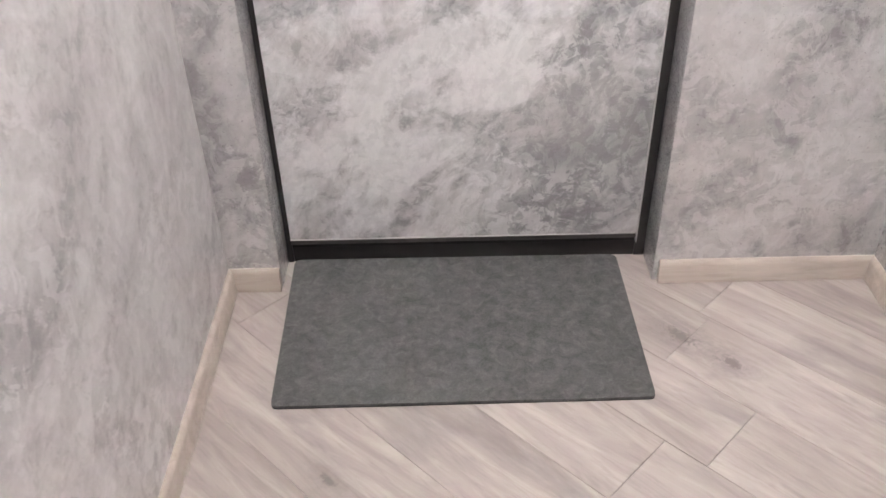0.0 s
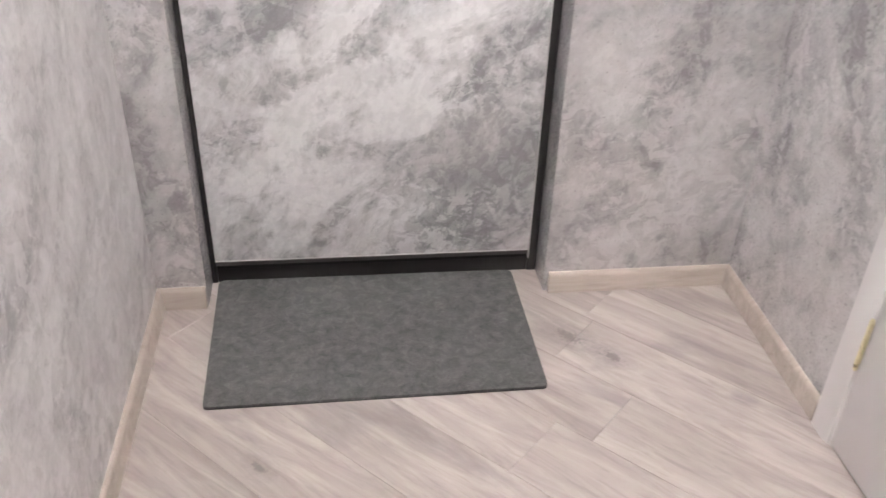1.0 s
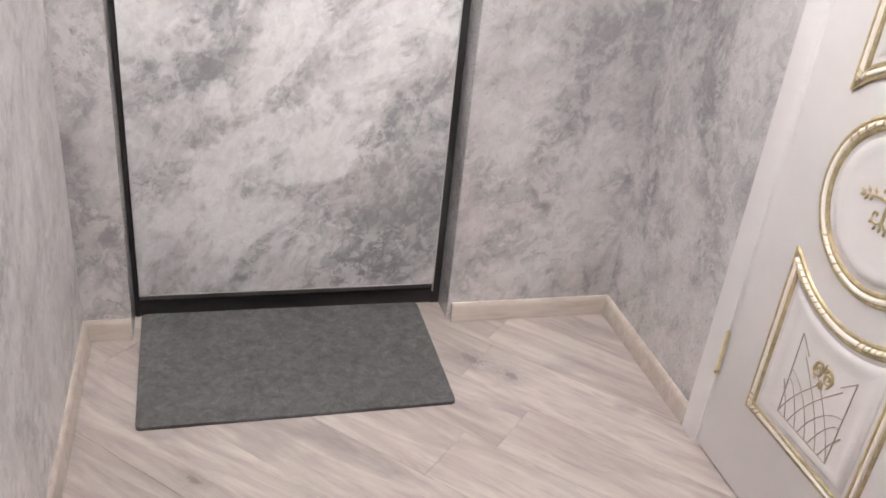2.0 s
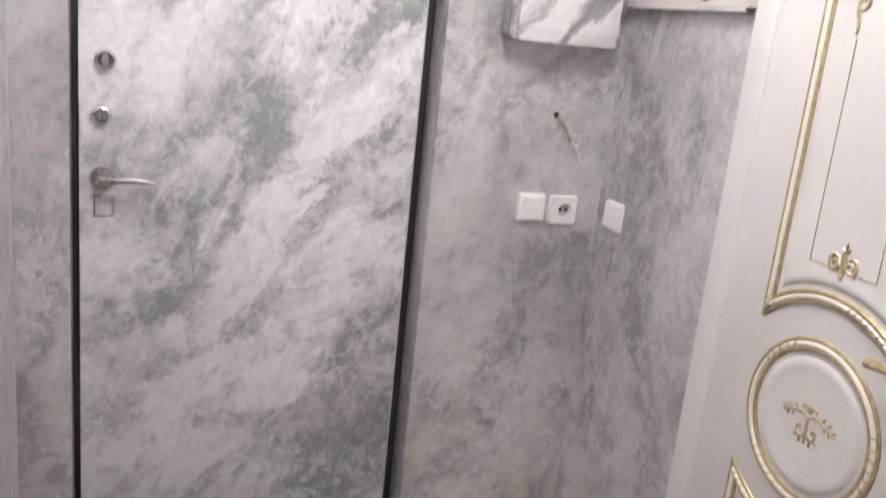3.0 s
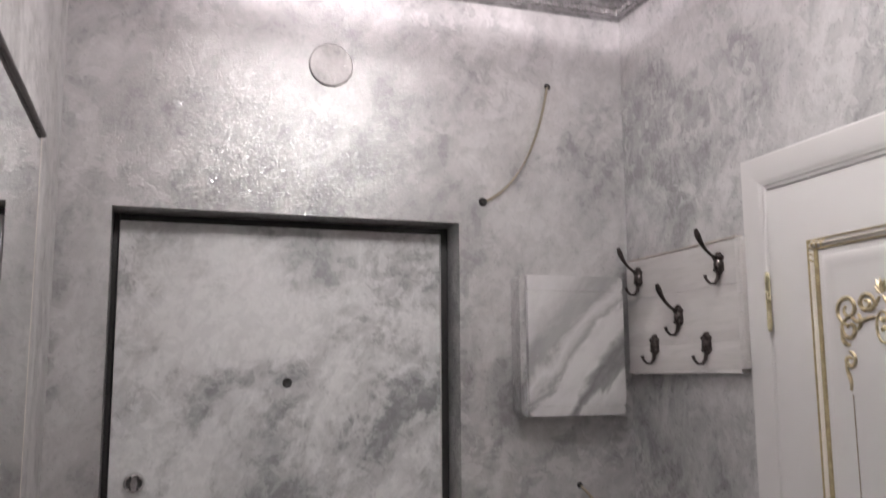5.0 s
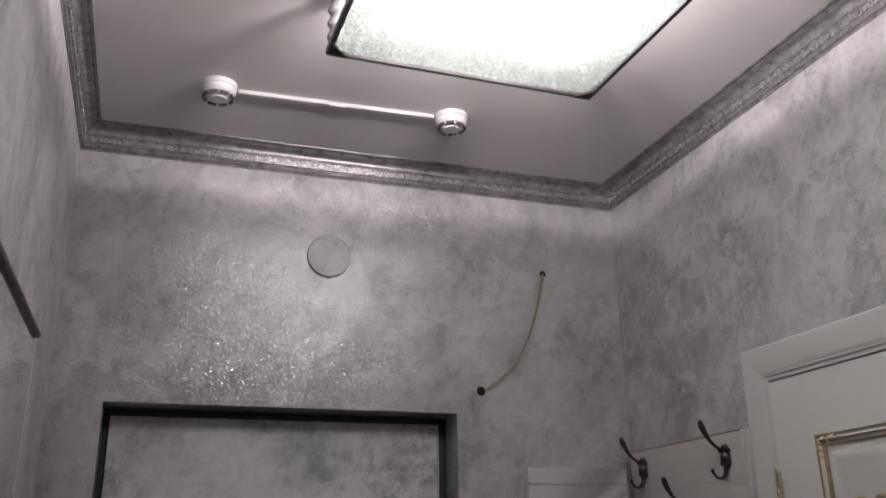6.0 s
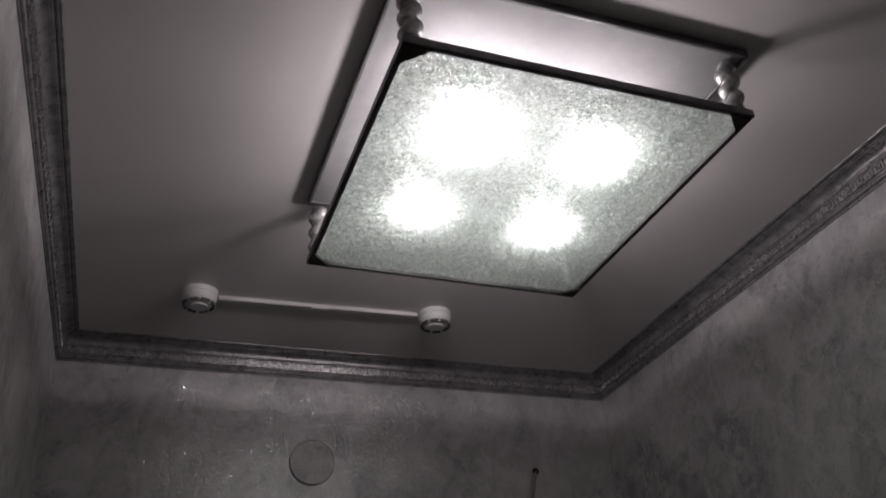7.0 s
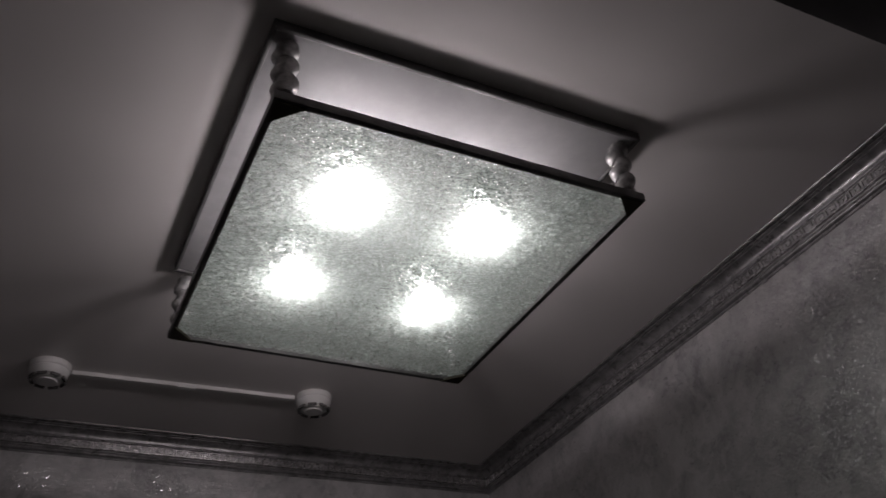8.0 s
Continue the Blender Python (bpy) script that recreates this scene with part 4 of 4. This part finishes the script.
def build_coat_rack():
    rack = thing("coat_rack", (1.424, -0.29, 1.64), "whitewashed wooden coat rack board with five bronze hooks", "coat rack")
    xf, xb = 1.414, 1.434
    y0, y1, z0, z1 = -0.028, -0.556, 1.640, 1.950
    cuts = [z0, 1.706, 1.842, z1]
    for a, b in zip(cuts, cuts[1:]):
        bm = bmesh.new()
        box(bm, xf, xb, y1 + 0.022, y0, a + 0.0002, b - 0.0002, 0.0007, 1)
        part("board", bm, M_RACK, rack)
    for b in ((xf - 0.006, xb, y1, y1 + 0.0215, z0, z1),):
        bm = bmesh.new()
        box(bm, *b, 0.002)
        part("end_strip", bm, M_RACK, rack, "narrow end strip with a beaded edge")
    bm = bmesh.new()
    for k in range(34):
        z = z0 + 0.006 + 0.009 * k
        lathe(bm, [(0.0, -0.0036), (0.003, -0.002), (0.0036, 0), (0.003, 0.002), (0.0, 0.0036)], Matrix.Translation((xf - 0.006, y1 + 0.005, z)), 6)
    part("beading", bm, M_RACK, rack)
    bm = bmesh.new()
    box(bm, xf - 0.005, xb, y1 + 0.0215, y0, z0 - 0.010, z0 - 0.0005, 0.002)
    part("bottom_strip", bm, M_RACK, rack)
    bm = bmesh.new()
    box(bm, xf - 0.002, xb, y1 + 0.0215, y0, z1 + 0.0003, z1 + 0.0055, 0.0015)
    part("top_strip", bm, M_SKIRT, rack, "thin brown edging along the top")

    def hook(y, z, tall):
        bm = bmesh.new()
        m = Matrix.Translation((xf, y, z)) @ Matrix(((0, 0, -1, 0), (-1, 0, 0, 0), (0, 1, 0, 0), (0, 0, 0, 1)))
        lathe(bm, [(1.0, 0), (1.0, 0.004), (0.85, 0.009), (0.5, 0.015), (0.0, 0.017)], m @ Matrix.Diagonal((0.0150, 0.024, 1, 1)), 16)
        for s in (-1, 1):
            lathe(bm, [(0.0070, 0), (0.0070, 0.009), (0.004, 0.013), (0, 0.014)], m @ Matrix.Translation((s * 0.010, 0.017, 0)), 9)
            lathe(bm, [(0.0062, 0), (0.0062, 0.008), (0.004, 0.012), (0, 0.013)], m @ Matrix.Translation((s * 0.010, -0.012, 0)), 9)
        lathe(bm, [(0.0075, 0), (0.0075, 0.008), (0.004, 0.012), (0, 0.013)], m @ Matrix.Translation((0, 0.025, 0)), 9)
        plate = part("hook", bm, M_BRONZE, rack, "dark bronze ornate coat hook")
        bm = bmesh.new()
        low = [(xf - 0.006, y, z - 0.014), (xf - 0.009, y, z - 0.034), (xf - 0.018, y, z - 0.046), (xf - 0.032, y, z - 0.046), (xf - 0.042, y, z - 0.036), (xf - 0.045, y, z - 0.026)]
        tube(bm, low, [0.0055, 0.0052, 0.0042, 0.0035, 0.0034, 0.0048], 8)
        part("lower_arm", bm, M_BRONZE, plate)
        if tall:
            bm = bmesh.new()
            up = bezier((xf - 0.006, y, z + 0.016), (xf - 0.028, y, z + 0.022), (xf - 0.052, y, z + 0.040), (xf - 0.066, y, z + 0.086), 10)
            tube(bm, up, [0.0055, 0.0046, 0.0042, 0.0040, 0.0040, 0.0042, 0.0046, 0.0056, 0.0072, 0.0078, 0.0045], 10)
            part("upper_arm", bm, M_BRONZE, plate)

    for y, z, tall in ((-0.099, 1.897, True), (-0.469, 1.892, True), (-0.289, 1.776, True), (-0.170, 1.704, False), (-0.404, 1.700, False)):
        hook(y, z, tall)


def build_mirror():
    mirror = thing("mirror", (XL, -0.81, 1.14), "large clear mirror with a dark rail along its top", "mirror")
    y0, y1, z0, z1 = -0.369, -1.262, 1.135, 2.114
    m = Matrix(((0, 0, 1, XL + 0.001), (1, 0, 0, 0), (0, 1, 0, 0), (0, 0, 0, 1)))
    bm = bmesh.new()
    outline = rounded(y1, y0, z0, z1, 0.012, 4)
    back = [bm.verts.new(m @ Vector((u, v, 0))) for u, v in outline]
    edge = [bm.verts.new(m @ Vector((u, v, 0.0035))) for u, v in outline]
    inner = [bm.verts.new(m @ Vector((u, v, 0.006))) for u, v in rounded(y1 + 0.02, y0 - 0.02, z0 + 0.02, z1 - 0.02, 0.010, 4)]
    n = len(outline)
    for a, b in ((back, edge), (edge, inner)):
        for k in range(n):
            bm.faces.new((a[k], a[(k + 1) % n], b[(k + 1) % n], b[k]))
    bm.faces.new(inner)
    bm.faces.new(back[::-1])
    ob = part("glass", bm, M_MIRROR, mirror, "silvered glass with bevelled edges")
    for p in ob.data.polygons:
        p.use_smooth = False
    bm = bmesh.new()
    tube(bm, [(XL + 0.007, y0 + 0.002, z1 + 0.006), (XL + 0.007, y1 - 0.002, z1 + 0.006)], 0.0065, 12)
    part("top_rail", bm, M_BRONZE, mirror, "dark round rail along the top")
    bm = bmesh.new()
    tube(bm, [(XL + 0.003, y0 + 0.0025, z0), (XL + 0.003, y0 + 0.0025, z1)], 0.0024, 8)
    part("side_bead", bm, M_CREAM, mirror, "thin cream edge bead")


def build_cables():
    def cable(bm, pts, r):
        tube(bm, pts, r, 8)

    ob = thing("wall_cable", (0.978, 0, 2.114), "thin bare cable hanging between two holes in the wall", "cable", "wall cables")
    bm = bmesh.new()
    cable(bm, bezier((0.978, 0.004, 2.114), (1.075, -0.030, 2.155), (1.145, -0.020, 2.28), (1.185, -0.006, 2.471), 18), 0.0028)
    part("sheath", bm, M_CABLE, ob)
    bm = bmesh.new()
    cable(bm, bezier((0.980, 0.003, 2.112), (1.060, -0.040, 2.135), (1.135, -0.028, 2.27), (1.180, -0.008, 2.466), 18), 0.0020)
    part("sheath", bm, M_CABLE, ob)
    # cable holes: low discs, their inner shade given by colour
    for x, z, r in ((0.978, 2.114, 0.013), (1.187, 2.473, 0.010)):
        bm = bmesh.new()
        lathe(bm, [(r, 0), (r * 0.8, 0.004), (r * 0.5, 0.006), (0, 0.003)], facing(x, -0.0005, z), 14)
        part("grommet", bm, M_HOLE_SHADE, ob, "near-black disc for the shade in a cable hole")
    ob = thing("wall_cable", (1.258, 0, 1.32), "short cut cable end with stripped wires", "cable", "wall cables")
    bm = bmesh.new()
    cable(bm, bezier((1.258, 0.003, 1.322), (1.275, -0.020, 1.305), (1.295, -0.024, 1.275), (1.302, -0.020, 1.250), 8), 0.0042)
    part("sheath", bm, M_CABLE, ob)
    for dx, dz in ((0.048, -0.062), (0.040, -0.050), (0.030, -0.012), (0.022, -0.028)):
        bm = bmesh.new()
        cable(bm, bezier((1.300, -0.021, 1.256), (1.306, -0.022, 1.240), (1.325, -0.02, 1.245), (1.302 + dx, -0.010, 1.250 + dz), 7), 0.0021)
        part("wire", bm, M_PLASTIC, ob, "white stripped wire")
    for dx, dz in ((0.012, 0.006), (0.028, 0.000), (0.004, -0.006)):
        bm = bmesh.new()
        cable(bm, bezier((1.290, -0.022, 1.268), (1.300 + dx, -0.034, 1.285 + dz), (1.322 + dx, -0.030, 1.258 + dz), (1.300 + dx, -0.018, 1.236 + dz), 9), 0.0014)
        part("strand", bm, M_COPPER, ob, "bright tinned wire strand")
    # another low disc whose colour gives the cable hole's shade
    bm = bmesh.new()
    lathe(bm, [(0.009, 0), (0.007, 0.003), (0, 0.002)], facing(1.257, -0.0005, 1.323), 12)
    part("grommet", bm, M_HOLE_SHADE, ob, "near-black disc for the shade in a cable hole")
    bm = bmesh.new()
    lathe(bm, [(0.060, 0), (0.060, 0.006), (0.0575, 0.008), (0.0, 0.0085)], facing(0.539, -0.0005, 2.468), 48)
    solid("vent_cover", bm, M_COVER, "round flat cover plastered over like the wall", "cover")


# ---- ceiling things ----
def build_detectors():
    prof = [(0.0430, 0.0000), (0.0430, 0.0099), (0.0413, 0.0126), (0.0400, 0.0140), (0.0417, 0.0158), (0.0408, 0.0203), (0.0378, 0.0297), (0.0348, 0.0328), (0.0318, 0.0328), (0.0284, 0.0369), (0.0206, 0.0383), (0.0198, 0.0410), (0.0000, 0.0418)]
    down = Matrix.Rotation(radians(180), 4, "X")
    for x, y in ((0.198, -0.316), (0.790, -0.328)):
        d = thing("smoke_detector", (x, y, ZC), "round white ceiling smoke detector joined by a cable duct", "smoke detector", "smoke detectors")
        bm = bmesh.new()
        lathe(bm, prof, Matrix.Translation((x, y, ZC)) @ down, 40)
        part("housing", bm, M_PLASTIC, d)
        for k in range(8):
            a = radians(22 + 45 * k)
            bm = bmesh.new()
            m = Matrix.Translation((x, y, ZC - 0.0240)) @ Matrix.Rotation(a, 4, "Z") @ Matrix.Rotation(radians(18), 4, "Y")
            box(bm, 0.0340, 0.0402, -0.0105, 0.0105, -0.0032, 0.0032, 0.0008, 1)
            bm.transform(m)
            part("slot", bm, M_SLOT, d, "dark sensing slot")
    bm = bmesh.new()
    a, b = Vector((0.244, -0.302, ZC)), Vector((0.745, -0.316, ZC))
    e = (b - a).normalized()
    s = Vector((-e.y, e.x, 0)) * 0.0055
    sweep(bm, lambda i: [s, s + Vector((0, 0, -0.009)), -s + Vector((0, 0, -0.009)), -s], [a, b])
    duct = thing("cable_duct", (0.495, -0.309, ZC), "white plastic cable duct between the smoke detectors", "cable duct")
    part("channel", bm, M_PLASTIC, duct)
    bm = bmesh.new()
    box(bm, 0.470, 0.512, -0.3160, -0.3010, ZC - 0.0120, ZC - 0.0005, 0.002)
    part("joint_clip", bm, M_PLASTIC, duct, "raised joint clip")


def build_lamp():
    x0, x1, y0, y1 = 0.386, 0.984, -1.376, -0.730
    zp = 2.640
    lamp = thing("ceiling_lamp", ((x0 + x1) / 2, (y0 + y1) / 2, ZC), "lit square ceiling lamp with rippled glass on twisted columns", "ceiling lamp")
    bm = bmesh.new()
    box(bm, x0 - 0.003, x1 + 0.003, y0 - 0.010, y1 - 0.048, ZC - 0.013, ZC - 0.0005, 0.002)
    part("base_plate", bm, M_STEEL, lamp, "brushed steel base plate")
    bx0, bx1, by0, by1 = x0 - 0.003, x1 + 0.003, y0 - 0.010, y1 - 0.048
    for b in ((bx0 - 0.006, bx1 + 0.006, by0 - 0.006, by0), (bx0 - 0.006, bx1 + 0.006, by1, by1 + 0.006), (bx0 - 0.006, bx0, by0, by1), (bx1, bx1 + 0.006, by0, by1)):
        bm = bmesh.new()
        box(bm, *b, ZC - 0.017, ZC - 0.0005, 0.0015)
        part("base_rim", bm, M_LAMPFRAME, lamp, "dark folded rim of the base plate")
    w, h = 0.010, 0.015
    for b in ((x0, x1, y0, y0 + w), (x0, x1, y1 - w, y1)):
        bm = bmesh.new()
        box(bm, *b, zp, zp + h, 0.0015)
        part("frame_bar", bm, M_LAMPFRAME, lamp, "dark steel frame bar")
    for b in ((x0, x0 + w), (x1 - w, x1)):
        bm = bmesh.new()
        box(bm, *b, y0 + w, y1 - w, zp, zp + h, 0.0015)
        part("frame_bar", bm, M_LAMPFRAME, lamp, "dark steel frame bar")
    bm = bmesh.new()
    box(bm, x0 + w * 0.9, x1 - w * 0.9, y0 + w * 0.9, y1 - w * 0.9, zp + 0.006, zp + 0.011)
    part("pane", bm, M_RIPPLE, lamp, "rippled translucent glass pane")
    for cx, sx in ((x0, 1), (x1, -1)):
        for cy, sy in ((y0, 1), (y1, -1)):
            bm = bmesh.new()
            tri = [(cx + sx * 0.004, cy + sy * 0.004), (cx + sx * 0.046, cy + sy * 0.004), (cx + sx * 0.004, cy + sy * 0.046)]
            prism(bm, tri, Matrix.Translation((0, 0, zp - 0.0025)), 0.005)
            part("corner_plate", bm, M_CORNER, lamp, "dark triangular corner plate")
            bm = bmesh.new()
            px, py = cx + sx * 0.018, cy + sy * 0.018
            n = 40
            pts, radii = [], []
            for k in range(n + 1):
                t = k / n
                z = zp + h + (ZC - 0.013 - zp - h) * t
                turn = t * 2 * math.pi * 3.2
                pts.append((px + 0.0028 * math.cos(turn), py + 0.0028 * math.sin(turn), z))
                radii.append(0.0148 + 0.0026 * math.cos(t * 2 * math.pi * 6.5) - (0.002 if k in (0, n) else 0))
            tube(bm, pts, radii, 16)
            part("column", bm, M_COLUMN, lamp, "twisted cast silver column")
    for bx, by, size in ((0.556, -1.198, 0.038), (0.794, -1.193, 0.034), (0.550, -0.960, 0.030), (0.806, -0.955, 0.030)):
        # unseen wide dark holder, added to keep bulb light off the base plate
        bm = bmesh.new()
        lathe(bm, [(0.024, 0), (0.030, 0.004), (0.032, 0.014), (0.024, 0.024), (0.024, 0.072)], Matrix.Translation((bx, by, ZC - 0.085)), 20)
        part("bulb_holder", bm, M_LAMPFRAME, lamp, "dark bulb holder added to shade the base plate")
        bm = bmesh.new()
        bmesh.ops.create_icosphere(bm, subdivisions=3, radius=size, matrix=Matrix.Translation((bx, by, 2.675)) @ Matrix.Diagonal((1, 1, 0.60, 1)))
        part("bulb", bm, M_BULB, lamp, "glowing flat white bulb")
    lamp.rotation_euler.z = radians(1.1)


build_doormat()
build_fuse_box()
build_switch((1.211, 0, 1.058), "white plastic light switch beside the socket")
build_switch((XR, -0.099, 1.058), "white plastic light switch on the side wall", True)
build_socket((1.313, 0, 1.052))
build_coat_rack()
build_mirror()
build_cables()
build_detectors()
build_lamp()


# ---- floor of diagonal boards ----
def build_floor():
    bm = bmesh.new()
    box(bm, XL - 0.15, XR + 0.15, YS - 0.15, 0.32, -0.12, -0.010)
    floor = solid("floor", bm, M_JOINT, "diagonal limed oak laminate floor", "floor", kind="structure")
    d = Vector((math.cos(radians(-45)), math.sin(radians(-45)), 0))
    s = Vector((-d.y, d.x, 0))
    rng = random.Random(4)
    wide, long = 0.192, 1.285
    origin = Vector((0.897, -0.573, 0))
    turn = Matrix((( d.x, s.x, 0, 0), (d.y, s.y, 0, 0), (0, 0, 1, 0), (0, 0, 0, 1)))
    for row in range(-16, 17):
        slide = 0.0 if row == 0 else rng.uniform(0, long)
        for k in range(-4, 4):
            a0, b0 = k * long + slide, row * wide
            bm = bmesh.new()
            box(bm, a0 + 0.0004, a0 + long - 0.0004, b0 + 0.0004, b0 + wide - 0.0004, -0.010, 0.0)
            top = [e for e in bm.edges if all(v.co.z > -0.001 for v in e.verts)]
            bmesh.ops.bevel(bm, geom=top, offset=0.0006, segments=1, affect="EDGES")
            bm.transform(Matrix.Translation(origin) @ turn)
            for co, no in (((XL, 0, 0), (-1, 0, 0)), ((XR + 0.02, 0, 0), (1, 0, 0)), ((0, YS, 0), (0, -1, 0)), ((0, 0.24, 0), (0, 1, 0))):
                geom = list(bm.verts) + list(bm.edges) + list(bm.faces)
                cut = bmesh.ops.bisect_plane(bm, geom=geom, plane_co=co, plane_no=no, clear_outer=True)
                loop = [e for e in cut["geom_cut"] if isinstance(e, bmesh.types.BMEdge)]
                if loop:
                    bmesh.ops.edgenet_fill(bm, edges=loop)
            if len(bm.faces) < 4:
                bm.free()
                continue
            part("plank", bm, M_FLOOR, floor)


build_floor()
